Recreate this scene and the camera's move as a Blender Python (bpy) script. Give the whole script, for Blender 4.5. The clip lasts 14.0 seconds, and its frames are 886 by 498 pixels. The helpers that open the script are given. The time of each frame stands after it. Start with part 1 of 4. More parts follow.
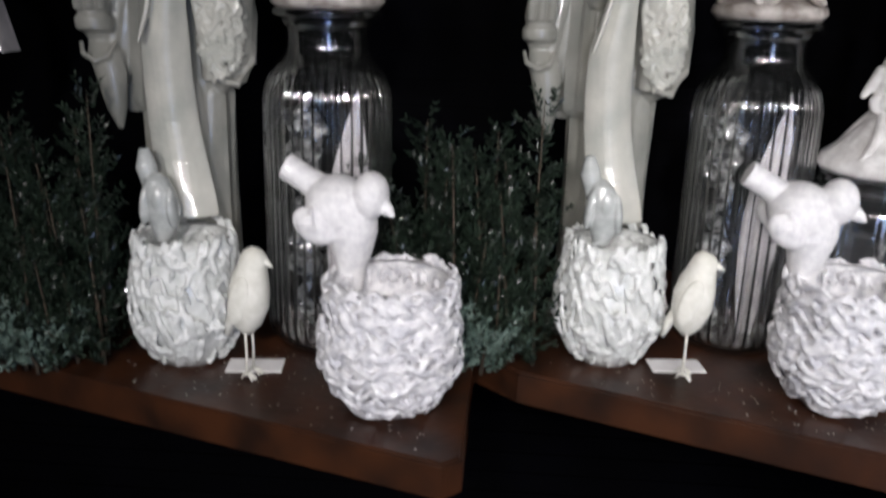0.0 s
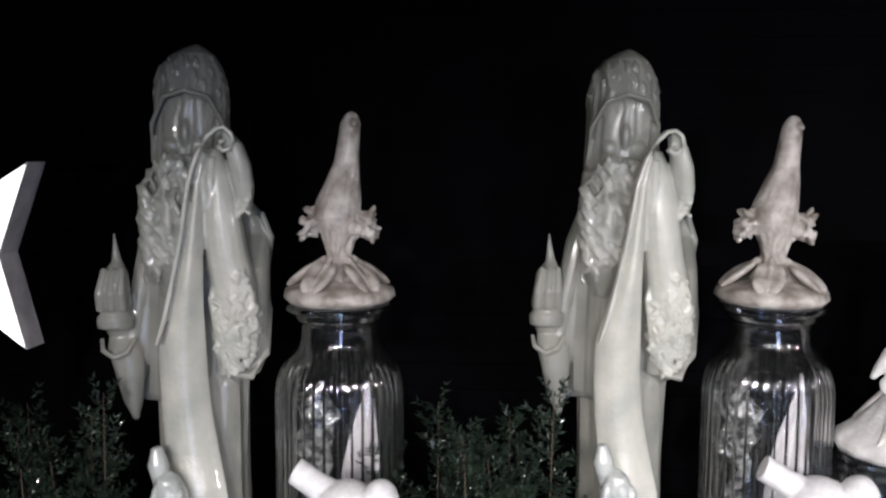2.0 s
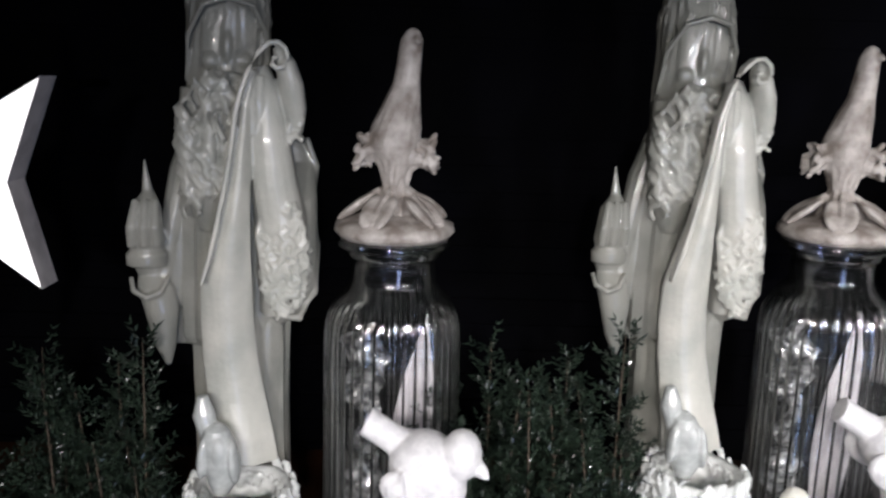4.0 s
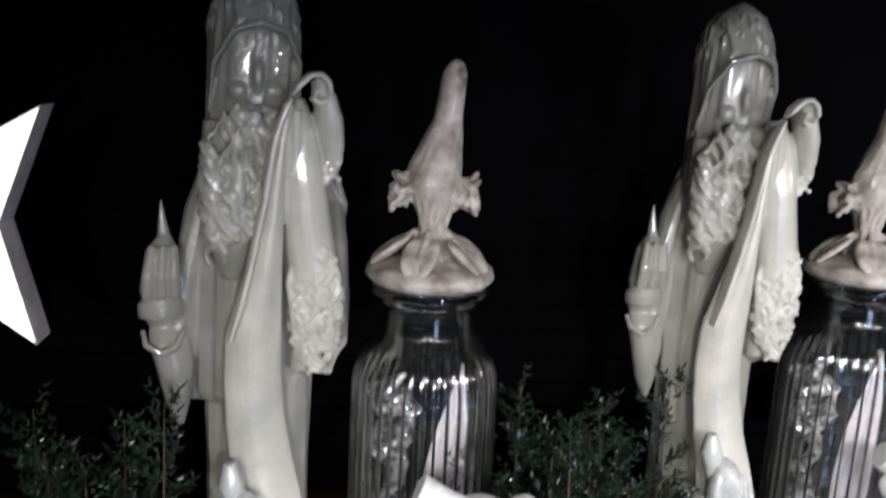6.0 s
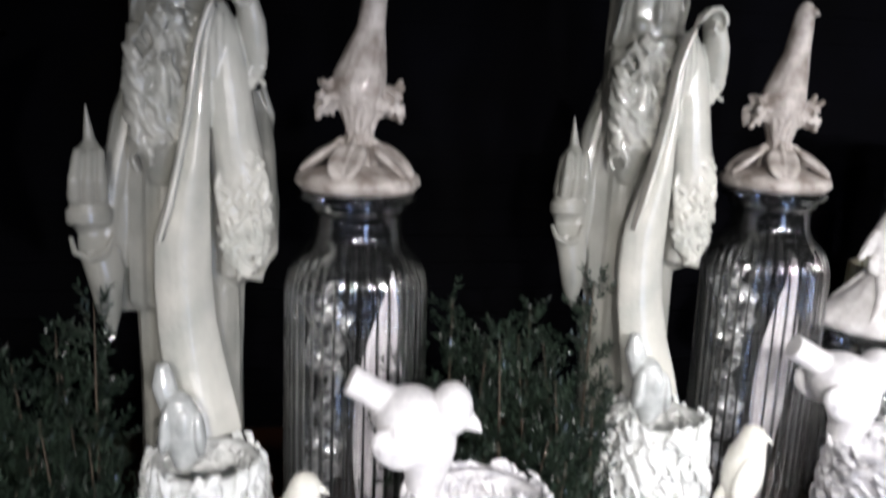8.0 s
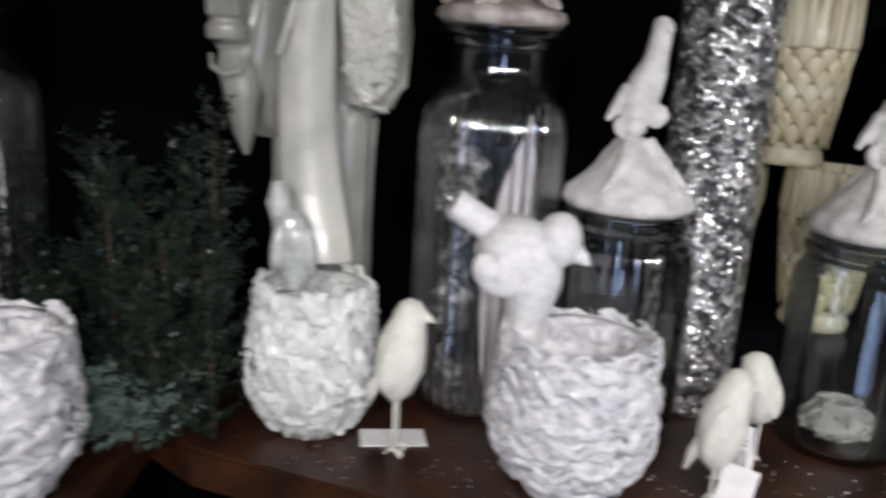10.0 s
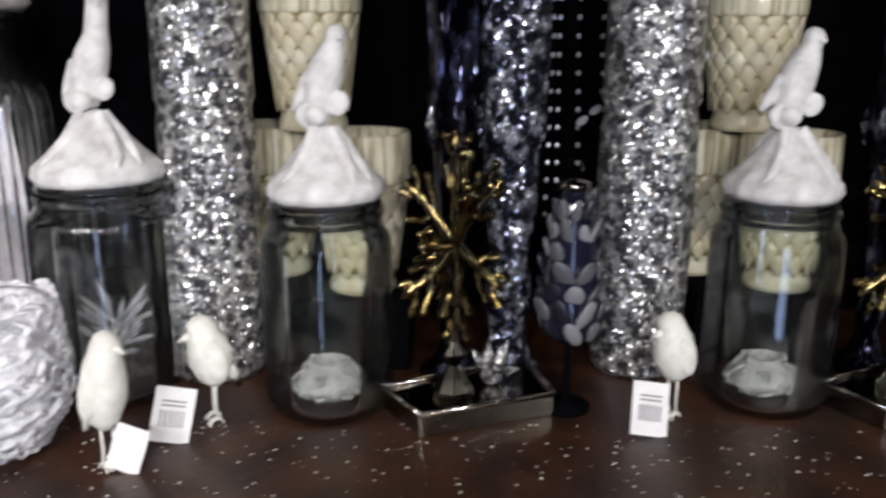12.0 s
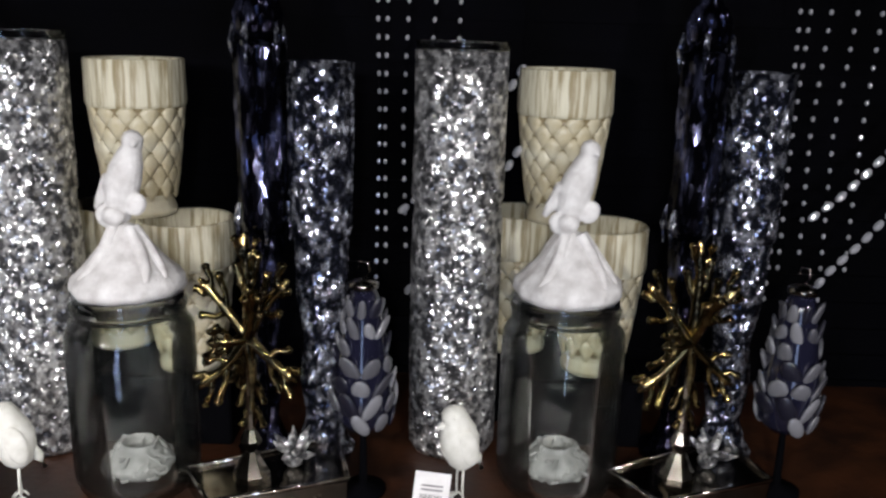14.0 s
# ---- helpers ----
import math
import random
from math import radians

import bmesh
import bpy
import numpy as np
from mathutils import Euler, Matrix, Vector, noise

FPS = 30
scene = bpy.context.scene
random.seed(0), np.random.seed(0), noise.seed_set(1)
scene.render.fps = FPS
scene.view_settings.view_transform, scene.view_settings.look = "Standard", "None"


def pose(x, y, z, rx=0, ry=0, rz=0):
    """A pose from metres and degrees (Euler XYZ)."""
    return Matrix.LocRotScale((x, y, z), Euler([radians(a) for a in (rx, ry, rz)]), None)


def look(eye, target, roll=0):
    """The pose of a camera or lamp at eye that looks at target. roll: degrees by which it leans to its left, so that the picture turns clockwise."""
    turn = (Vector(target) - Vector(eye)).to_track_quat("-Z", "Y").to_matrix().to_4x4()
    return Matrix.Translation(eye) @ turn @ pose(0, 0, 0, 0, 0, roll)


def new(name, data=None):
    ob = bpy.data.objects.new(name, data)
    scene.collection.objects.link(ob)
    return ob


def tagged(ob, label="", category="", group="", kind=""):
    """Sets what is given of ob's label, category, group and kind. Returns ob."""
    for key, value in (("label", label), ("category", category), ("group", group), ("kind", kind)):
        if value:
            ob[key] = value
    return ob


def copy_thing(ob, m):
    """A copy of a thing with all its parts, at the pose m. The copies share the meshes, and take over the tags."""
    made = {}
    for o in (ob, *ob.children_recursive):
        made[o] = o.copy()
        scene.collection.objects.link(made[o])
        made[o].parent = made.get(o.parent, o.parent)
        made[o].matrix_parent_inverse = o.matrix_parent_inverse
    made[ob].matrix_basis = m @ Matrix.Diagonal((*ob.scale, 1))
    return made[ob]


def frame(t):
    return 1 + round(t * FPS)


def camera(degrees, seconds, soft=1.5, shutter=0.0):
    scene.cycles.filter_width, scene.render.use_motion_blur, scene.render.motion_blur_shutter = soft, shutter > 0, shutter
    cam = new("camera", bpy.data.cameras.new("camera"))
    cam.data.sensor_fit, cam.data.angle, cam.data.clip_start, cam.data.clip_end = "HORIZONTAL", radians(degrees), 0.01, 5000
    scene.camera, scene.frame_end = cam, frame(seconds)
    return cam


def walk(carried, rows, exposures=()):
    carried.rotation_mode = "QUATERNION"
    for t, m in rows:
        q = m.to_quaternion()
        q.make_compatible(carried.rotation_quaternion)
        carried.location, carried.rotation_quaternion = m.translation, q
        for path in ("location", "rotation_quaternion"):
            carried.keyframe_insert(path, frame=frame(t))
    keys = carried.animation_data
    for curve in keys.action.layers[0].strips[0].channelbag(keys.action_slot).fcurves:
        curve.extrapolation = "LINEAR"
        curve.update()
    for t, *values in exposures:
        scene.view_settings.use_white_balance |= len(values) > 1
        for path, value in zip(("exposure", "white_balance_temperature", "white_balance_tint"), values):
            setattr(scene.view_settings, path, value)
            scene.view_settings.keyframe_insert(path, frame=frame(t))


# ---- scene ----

# ---------------------------------------------------------------- camera
cam = camera(55, 14.0, soft=2.4, shutter=0.5)
PATH = [  # seconds, place, turn to the left, tilt up, lean (degrees)
    (0.0, 0.0621, -0.5913, 0.2702, 3.31, -17.33, 1.74),
    (0.5, 0.0665, -0.5914, 0.2875, 4.25, -13.16, 1.04),
    (1.0, 0.0558, -0.5827, 0.3118, 3.89, -10.69, 0.99),
    (1.5, 0.0633, -0.5790, 0.3394, 4.61, -7.59, 0.67),
    (2.0, 0.0686, -0.5788, 0.3578, 5.06, -6.18, 0.41),
    (2.5, 0.0477, -0.5725, 0.3612, 3.89, -6.12, 0.61),
    (3.0, 0.0327, -0.5658, 0.3622, 2.53, -7.85, 1.04),
    (5.5, -0.1292, -0.4936, 0.3519, -6.33, -12.88, 2.79),
    (6.0, -0.1265, -0.4887, 0.3807, -7.85, -11.62, 3.16),
    (6.5, -0.1374, -0.4843, 0.3977, -9.54, -10.35, 3.60),
    (7.0, -0.1391, -0.4836, 0.4096, -10.33, -9.65, 3.82),
    (7.5, -0.1318, -0.4943, 0.3925, -10.99, -9.15, 3.75),
    (8.0, -0.1124, -0.5164, 0.3280, -11.14, -11.73, 2.35),
    (8.5, -0.1062, -0.5282, 0.2651, -11.16, -11.98, 4.85),
    (11.0, 0.4483, -0.4499, 0.2375, 1.20, -15.21, 1.97),
    (11.5, 0.5050, -0.4972, 0.2312, -0.04, -12.98, 2.57),
    (12.0, 0.5775, -0.4916, 0.2456, 0.82, -14.90, 0.39),
    (12.5, 0.6634, -0.5004, 0.2545, 2.52, -12.92, 0.64),
    (13.0, 0.6841, -0.4995, 0.2572, 1.92, -13.04, 0.99),
    (13.5, 0.6837, -0.5013, 0.2753, -0.22, -12.68, 1.52),
    (14.0, 0.7079, -0.5013, 0.3123, 0.59, -14.60, 1.57),
]
walk(cam, [(t, pose(x, y, z, 90 + tilt, 0, turn) @ pose(0, 0, 0, 0, 0, lean)) for t, x, y, z, turn, tilt, lean in PATH],
     [(0.0, -0.65), (0.5, -0.9), (1.0, -0.85), (1.5, -0.6), (2.0, -0.3), (2.5, -0.28), (3.0, -0.38), (5.5, -0.1), (6.5, -0.25), (7.0, -0.05), (7.5, 0.2), (8.0, 0.0), (8.5, -0.2), (11.0, -1.3), (11.5, -1.45), (12.0, -0.45), (13.0, -0.47), (14.0, -0.42)])

# ---------------------------------------------------------------- light
world = bpy.data.worlds.new("dim_shop")
scene.world = world
world.use_nodes = True
world.node_tree.nodes["Background"].inputs[0].default_value = (0.02, 0.022, 0.03, 1)
world.node_tree.nodes["Background"].inputs[1].default_value = 0.1


def area_lamp(name, eye, target, w, h, power, col):
    d = bpy.data.lights.new(name, "AREA")
    d.shape, d.size, d.size_y, d.energy, d.color = "RECTANGLE", w, h, power, col
    ob = new(name, d)
    ob.matrix_world = look(eye, target)
    return ob


def spot_lamp(eye, target, power, col, size=66, radius=0.022):
    d = bpy.data.lights.new("shop_or_fill_spot", "SPOT")
    d.energy, d.color, d.spot_size, d.spot_blend, d.shadow_soft_size = power, col, radians(size), 1.0, radius
    ob = new("shop_or_fill_spot", d)
    ob.matrix_world = look(eye, target)
    return ob


# pairs of small shop spots over the aisle along the shelf, and tall cool window panes behind
for x in (-0.24, -0.02, 0.22):
    spot_lamp((x, -0.84, 0.40), (x + 0.02, -0.04, 0.015), 16.0, (1.0, 0.955, 0.945))
for x in (0.46, 0.70, 0.94):
    spot_lamp((x, -0.84, 0.40), (x + 0.02, -0.04, 0.10), 14.0, (1.0, 0.975, 0.975), 100)
# added side fills without a real source, to brighten the cylinders' edges
spot_lamp((0.02, -0.72, 0.46), (0.44, 0.03, 0.20), 7.0, (1.0, 0.955, 0.945), 70)
spot_lamp((1.38, -0.52, 0.46), (0.75, 0.03, 0.18), 9.0, (1.0, 0.955, 0.945), 80)
for x in (0.50, 0.66):
    area_lamp("window_pane_light", (x, -2.2, 0.02), (x + 0.05, 0.0, 0.02), 0.09, 1.8, 5.0, (0.45, 0.6, 1.0))


# ---------------------------------------------------------------- materials
def mat(name, col, rough=0.5, metal=0.0, coat=0.0, col2=None, scale=60.0, bump=0.0, bscale=400.0, spread=(0.35, 0.65), spec=0.5):
    m = bpy.data.materials.new(name)
    m.use_nodes = True
    nt = m.node_tree
    b = nt.nodes["Principled BSDF"]
    b.inputs["Roughness"].default_value = rough
    b.inputs["Metallic"].default_value = metal
    b.inputs["Coat Weight"].default_value = coat
    b.inputs["Coat Roughness"].default_value = 0.08
    b.inputs["Specular IOR Level"].default_value = spec
    tc = nt.nodes.new("ShaderNodeTexCoord")
    n = nt.nodes.new("ShaderNodeTexNoise")
    n.inputs["Scale"].default_value, n.inputs["Detail"].default_value = scale, 6
    r = nt.nodes.new("ShaderNodeValToRGB")
    c2 = col2 or tuple(c * 0.72 for c in col)
    r.color_ramp.elements[0].position, r.color_ramp.elements[1].position = spread
    r.color_ramp.elements[0].color, r.color_ramp.elements[1].color = (*c2, 1), (*col, 1)
    nt.links.new(tc.outputs["Object"], n.inputs["Vector"])
    nt.links.new(n.outputs["Fac"], r.inputs["Fac"])
    nt.links.new(r.outputs["Color"], b.inputs["Base Color"])
    if bump:
        n2 = nt.nodes.new("ShaderNodeTexNoise")
        n2.inputs["Scale"].default_value, n2.inputs["Detail"].default_value = bscale, 4
        bp = nt.nodes.new("ShaderNodeBump")
        bp.inputs["Strength"].default_value, bp.inputs["Distance"].default_value = bump, 0.001
        nt.links.new(tc.outputs["Object"], n2.inputs["Vector"])
        nt.links.new(n2.outputs["Fac"], bp.inputs["Height"])
        nt.links.new(bp.outputs["Normal"], b.inputs["Normal"])
    return m


def glass(name, tint=(0.965, 0.975, 0.975), gain=1.6, rough=0.03, bump=0.0, bscale=120.0, haze=0.004):
    """Thin clear glass: gloss by Fresnel over a faintly tinted see-through wall."""
    m = bpy.data.materials.new(name)
    m.use_nodes = True
    nt = m.node_tree
    nt.nodes.clear()
    out = nt.nodes.new("ShaderNodeOutputMaterial")
    mix = nt.nodes.new("ShaderNodeMixShader")
    fr = nt.nodes.new("ShaderNodeFresnel")
    fr.inputs["IOR"].default_value = 1.5
    k = nt.nodes.new("ShaderNodeMath")
    k.operation, k.use_clamp = "MULTIPLY", True
    k.inputs[1].default_value = gain
    tr = nt.nodes.new("ShaderNodeBsdfTransparent")
    tr.inputs["Color"].default_value = (*tint, 1)
    gl = nt.nodes.new("ShaderNodeBsdfGlossy")
    gl.inputs["Roughness"].default_value = rough
    nt.links.new(fr.outputs[0], k.inputs[0])
    nt.links.new(k.outputs[0], mix.inputs[0])
    nt.links.new(tr.outputs[0], mix.inputs[1])
    nt.links.new(gl.outputs[0], mix.inputs[2])
    film = nt.nodes.new("ShaderNodeMixShader")
    film.inputs[0].default_value = haze
    df = nt.nodes.new("ShaderNodeBsdfDiffuse")
    df.inputs["Color"].default_value = (0.75, 0.78, 0.76, 1)
    nt.links.new(mix.outputs[0], film.inputs[1])
    nt.links.new(df.outputs[0], film.inputs[2])
    nt.links.new(film.outputs[0], out.inputs[0])
    if bump:
        tc = nt.nodes.new("ShaderNodeTexCoord")
        n2 = nt.nodes.new("ShaderNodeTexNoise")
        n2.inputs["Scale"].default_value = bscale
        bp = nt.nodes.new("ShaderNodeBump")
        bp.inputs["Strength"].default_value, bp.inputs["Distance"].default_value = bump, 0.002
        nt.links.new(tc.outputs["Object"], n2.inputs["Vector"])
        nt.links.new(n2.outputs["Fac"], bp.inputs["Height"])
        nt.links.new(bp.outputs["Normal"], gl.inputs["Normal"])
        nt.links.new(bp.outputs["Normal"], fr.inputs["Normal"])
    return m


def foil(name, col, hole, scale, bump=1.0, lo=0.42, hi=0.5, rough=0.16, metal=0.92, tall=1.0):
    """Crackled silvering: bright flakes with facets of their own on a dark, half-bare wall."""
    m = bpy.data.materials.new(name)
    m.use_nodes = True
    nt = m.node_tree
    b = nt.nodes["Principled BSDF"]
    tc = nt.nodes.new("ShaderNodeTexCoord")
    v = nt.nodes.new("ShaderNodeTexVoronoi")
    v.inputs["Scale"].default_value = scale
    n = nt.nodes.new("ShaderNodeTexNoise")
    n.inputs["Scale"].default_value, n.inputs["Detail"].default_value = scale * 0.24, 6
    r = nt.nodes.new("ShaderNodeValToRGB")
    r.color_ramp.elements[0].position, r.color_ramp.elements[1].position = lo, hi
    r.color_ramp.elements[0].color, r.color_ramp.elements[1].color = (*hole, 1), (*col, 1)
    b.inputs["Metallic"].default_value, b.inputs["Roughness"].default_value = metal, rough
    geo = nt.nodes.new("ShaderNodeNewGeometry")
    off, sc, add, nrm = (nt.nodes.new("ShaderNodeVectorMath") for _ in range(4))
    off.operation, sc.operation, add.operation, nrm.operation = "SUBTRACT", "SCALE", "ADD", "NORMALIZE"
    off.inputs[1].default_value = (0.5, 0.5, 0.5)
    sc.inputs["Scale"].default_value = bump
    mp = nt.nodes.new("ShaderNodeMapping")
    mp.inputs["Scale"].default_value = (1, 1, 1 / tall)
    nt.links.new(tc.outputs["Object"], mp.inputs["Vector"])
    for node in (v, n):
        nt.links.new(mp.outputs["Vector"], node.inputs["Vector"])
    nt.links.new(n.outputs["Fac"], r.inputs["Fac"])
    nt.links.new(r.outputs["Color"], b.inputs["Base Color"])
    nt.links.new(v.outputs["Color"], off.inputs[0])
    nt.links.new(off.outputs[0], sc.inputs[0])
    nt.links.new(sc.outputs[0], add.inputs[0])
    nt.links.new(geo.outputs["Normal"], add.inputs[1])
    nt.links.new(add.outputs[0], nrm.inputs[0])
    nt.links.new(nrm.outputs[0], b.inputs["Normal"])
    return m


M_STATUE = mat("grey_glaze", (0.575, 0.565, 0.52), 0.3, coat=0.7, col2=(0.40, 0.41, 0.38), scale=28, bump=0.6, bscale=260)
# grey glaze, paler scroll and cuff; shading of parts farther back put into colour
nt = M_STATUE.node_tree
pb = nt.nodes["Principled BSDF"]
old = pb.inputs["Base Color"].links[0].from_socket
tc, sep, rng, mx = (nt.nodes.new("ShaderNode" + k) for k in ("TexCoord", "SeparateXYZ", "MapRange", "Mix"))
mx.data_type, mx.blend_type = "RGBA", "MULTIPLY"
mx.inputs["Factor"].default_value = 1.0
back_shade = nt.nodes.new("ShaderNodeValToRGB")
back_shade.color_ramp.elements[0].color, back_shade.color_ramp.elements[1].color = (1.02, 1.02, 1.0, 1), (0.5, 0.5, 0.485, 1)
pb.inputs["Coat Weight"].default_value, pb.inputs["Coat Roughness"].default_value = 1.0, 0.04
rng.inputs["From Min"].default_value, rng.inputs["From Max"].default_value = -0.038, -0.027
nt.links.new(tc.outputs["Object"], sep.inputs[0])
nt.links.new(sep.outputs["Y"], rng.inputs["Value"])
nt.links.new(rng.outputs["Result"], back_shade.inputs["Fac"])
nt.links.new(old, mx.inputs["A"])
nt.links.new(back_shade.outputs["Color"], mx.inputs["B"])
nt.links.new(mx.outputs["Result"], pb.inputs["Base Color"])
M_NEST = mat("white_glitter_paint", (0.88, 0.87, 0.89), 0.4, coat=0.8, col2=(0.54, 0.54, 0.58), scale=150, bump=1.0, bscale=900)
M_BASKET = mat("white_gloss_paint", (0.80, 0.81, 0.80), 0.3, coat=0.9, col2=(0.58, 0.6, 0.58), scale=120, bump=0.6, bscale=700)
M_BIRD = mat("cream_chalk_paint", (0.80, 0.79, 0.73), 0.6, col2=(0.66, 0.65, 0.58), scale=110, bump=0.3, bscale=700)
M_BIRD_WHITE = mat("white_sugar_paint", (0.88, 0.87, 0.88), 0.5, coat=0.2, col2=(0.74, 0.73, 0.75), scale=200, bump=0.8, bscale=1200)
M_FROST = mat("frosted_acrylic", (0.56, 0.58, 0.57), 0.2, coat=0.8, col2=(0.36, 0.38, 0.37), scale=90)
M_STONE = mat("rose_plaster", (0.57, 0.53, 0.495), 0.5, coat=0.3, col2=(0.23, 0.195, 0.17), scale=70, bump=1.0, bscale=320)
M_STONE_WHITE = mat("white_plaster", (0.74, 0.725, 0.71), 0.65, col2=(0.52, 0.50, 0.485), scale=90, bump=0.8, bscale=320)
M_GLASS = glass("clear_glass", gain=2.6, rough=0.05, haze=0.003)
M_GLASS_GREEN = glass("green_tinted_glass", (0.965, 0.985, 0.972), gain=0.9, haze=0.0015)
M_SLEEVE = glass("thin_sleeve_glass", (0.98, 0.98, 0.98), 0.8, haze=0.0)
M_PAPER = mat("white_paper", (0.82, 0.81, 0.8), 0.8, col2=(0.72, 0.7, 0.7), scale=80)
M_INK = mat("grey_print", (0.32, 0.31, 0.32), 0.8)
M_FEATHER = mat("white_feather", (0.75, 0.72, 0.74), 0.8, col2=(0.6, 0.56, 0.6), scale=150)
M_WOOD = mat("dark_stained_wood", (0.05, 0.017, 0.0066), 0.4, coat=0.08, col2=(0.016, 0.007, 0.004), scale=24, bump=0.4, bscale=140)
M_GLITTER = mat("fallen_glitter", (0.8, 0.78, 0.72), 0.3, metal=0.6)
M_WALL = mat("black_wall_paint", (0.0016, 0.0016, 0.0026), 0.9, col2=(0.001, 0.001, 0.0013), scale=12, spec=0.03)
M_LEAF = mat("dark_evergreen", (0.026, 0.042, 0.028), 0.34, col2=(0.009, 0.016, 0.011), scale=70, coat=0.6)
M_LEAF_FROST = mat("frosted_evergreen", (0.22, 0.30, 0.26), 0.4, col2=(0.07, 0.11, 0.09), scale=90)
M_STEM = mat("brown_twig", (0.06, 0.045, 0.03), 0.8)
M_CREAM_STAIN = mat("brown_washed_ceramic", (0.27, 0.22, 0.12), 0.5, coat=0.2, col2=(0.17, 0.13, 0.065), scale=70, bump=0.4, bscale=300)
M_CREAM_GRAIN = mat("grained_cream_ceramic", (0.57, 0.54, 0.41), 0.55, coat=0.05, col2=(0.27, 0.22, 0.12), scale=240, bump=1.0, bscale=420, spread=(0.36, 0.56))
nt = M_CREAM_GRAIN.node_tree
grain = nt.nodes.new("ShaderNodeMapping")
grain.inputs["Scale"].default_value = (1, 1, 0.09)
nt.links.new(next(n for n in nt.nodes if n.type == "TEX_COORD").outputs["Object"], grain.inputs["Vector"])
for n in [n for n in nt.nodes if n.type == "TEX_NOISE"]:
    nt.links.new(grain.outputs["Vector"], n.inputs["Vector"])
M_CREAM = mat("cream_ceramic", (0.58, 0.55, 0.42), 0.4, coat=0.3, col2=(0.45, 0.39, 0.25), scale=50, bump=0.3, bscale=300)
M_FOIL = foil("silver_foil", (0.84, 0.835, 0.83), (0.13, 0.13, 0.135), 560, bump=1.15, lo=0.42, hi=0.58, rough=0.28, metal=0.76)
M_FOIL_BLUE = foil("blue_silver_foil", (0.74, 0.77, 0.88), (0.03, 0.033, 0.05), 480, bump=1.15, lo=0.48, hi=0.66, rough=0.2, metal=0.85, tall=1.3)
M_DARK_GLASS = foil("dark_blue_glass", (0.14, 0.15, 0.27), (0.006, 0.006, 0.012), 300, bump=0.8, lo=0.5, hi=0.64, rough=0.12, tall=3.0)
M_GOLD = mat("antique_gold_metal", (0.33, 0.245, 0.10), 0.15, metal=1.0, col2=(0.045, 0.036, 0.02), scale=110, bump=0.4, bscale=300)
M_MIRROR = mat("smoked_mirror", (0.35, 0.32, 0.28), 0.13, metal=1.0, col2=(0.2, 0.18, 0.15), scale=60)
M_CONE_DARK = mat("indigo_glass", (0.010, 0.010, 0.022), 0.08, coat=0.8)
M_CONE_PALE = mat("frosted_scale", (0.42, 0.41, 0.46), 0.35, col2=(0.25, 0.24, 0.3), scale=160, coat=0.3)
nt = M_CONE_PALE.node_tree
info, ramp = nt.nodes.new("ShaderNodeObjectInfo"), nt.nodes.new("ShaderNodeValToRGB")
ramp.color_ramp.elements[0].color, ramp.color_ramp.elements[1].color = (0.008, 0.008, 0.016, 1), (0.2, 0.2, 0.215, 1)
ramp.color_ramp.elements[0].position, ramp.color_ramp.elements[1].position = 0.25, 0.95
nt.links.new(info.outputs["Random"], ramp.inputs["Fac"])
nt.links.new(ramp.outputs["Color"], nt.nodes["Principled BSDF"].inputs["Base Color"])
M_CONE_GREY = mat("grey_plaster", (0.36, 0.36, 0.34), 0.7, col2=(0.22, 0.22, 0.21), scale=120)
M_BEAD = mat("crystal_bead", (0.8, 0.8, 0.85), 0.12, metal=0.6)

M_STAR = bpy.data.materials.new("lit_white_star")
M_STAR.use_nodes = True
sb = M_STAR.node_tree.nodes["Principled BSDF"]
sb.inputs["Base Color"].default_value = (0.85, 0.83, 0.84, 1)
sb.inputs["Emission Color"].default_value = (1.0, 0.97, 0.98, 1)
sb.inputs["Emission Strength"].default_value = 2.4
M_STAR_EDGE = mat("white_star_edge", (0.7, 0.66, 0.66), 0.6)


# ---------------------------------------------------------------- mesh helpers
def part(name, bm, material, parent=None, label="", smooth=True):
    me = bpy.data.meshes.new(name)
    bmesh.ops.recalc_face_normals(bm, faces=bm.faces)
    bm.to_mesh(me)
    bm.free()
    for m in (material if isinstance(material, (list, tuple)) else (material,)):
        me.materials.append(m)
    if smooth:
        for p in me.polygons:
            p.use_smooth = True
    ob = new(name, me)
    if parent is not None:
        ob.parent = parent
    if label:
        ob["label"] = label
    return ob


def base(name, x, y, z, rz=0.0):
    e = new(name)
    e.matrix_basis = pose(x, y, z, 0, 0, rz)
    return e


def loft(bm, rings, seg=24, cap=True, wob=None):
    """rings: (z, rx, ry, cx, cy). wob(angle, z): factor on the radius."""
    rows = []
    for z, rx, ry, cx, cy in rings:
        row = []
        for i in range(seg):
            a = 2 * math.pi * i / seg
            f = wob(a, z) if wob else 1.0
            row.append(bm.verts.new((cx + rx * f * math.cos(a), cy + ry * f * math.sin(a), z)))
        rows.append(row)
    for r0, r1 in zip(rows, rows[1:]):
        for i in range(seg):
            j = (i + 1) % seg
            bm.faces.new((r0[i], r0[j], r1[j], r1[i]))
    if cap:
        bm.faces.new(rows[0][::-1])
        bm.faces.new(rows[-1])
    return bm


def lathe(bm, prof, seg=40, cap=True, wob=None, cx=0.0, cy=0.0):
    return loft(bm, [(z, r, r, cx, cy) for r, z in prof], seg, cap, wob)


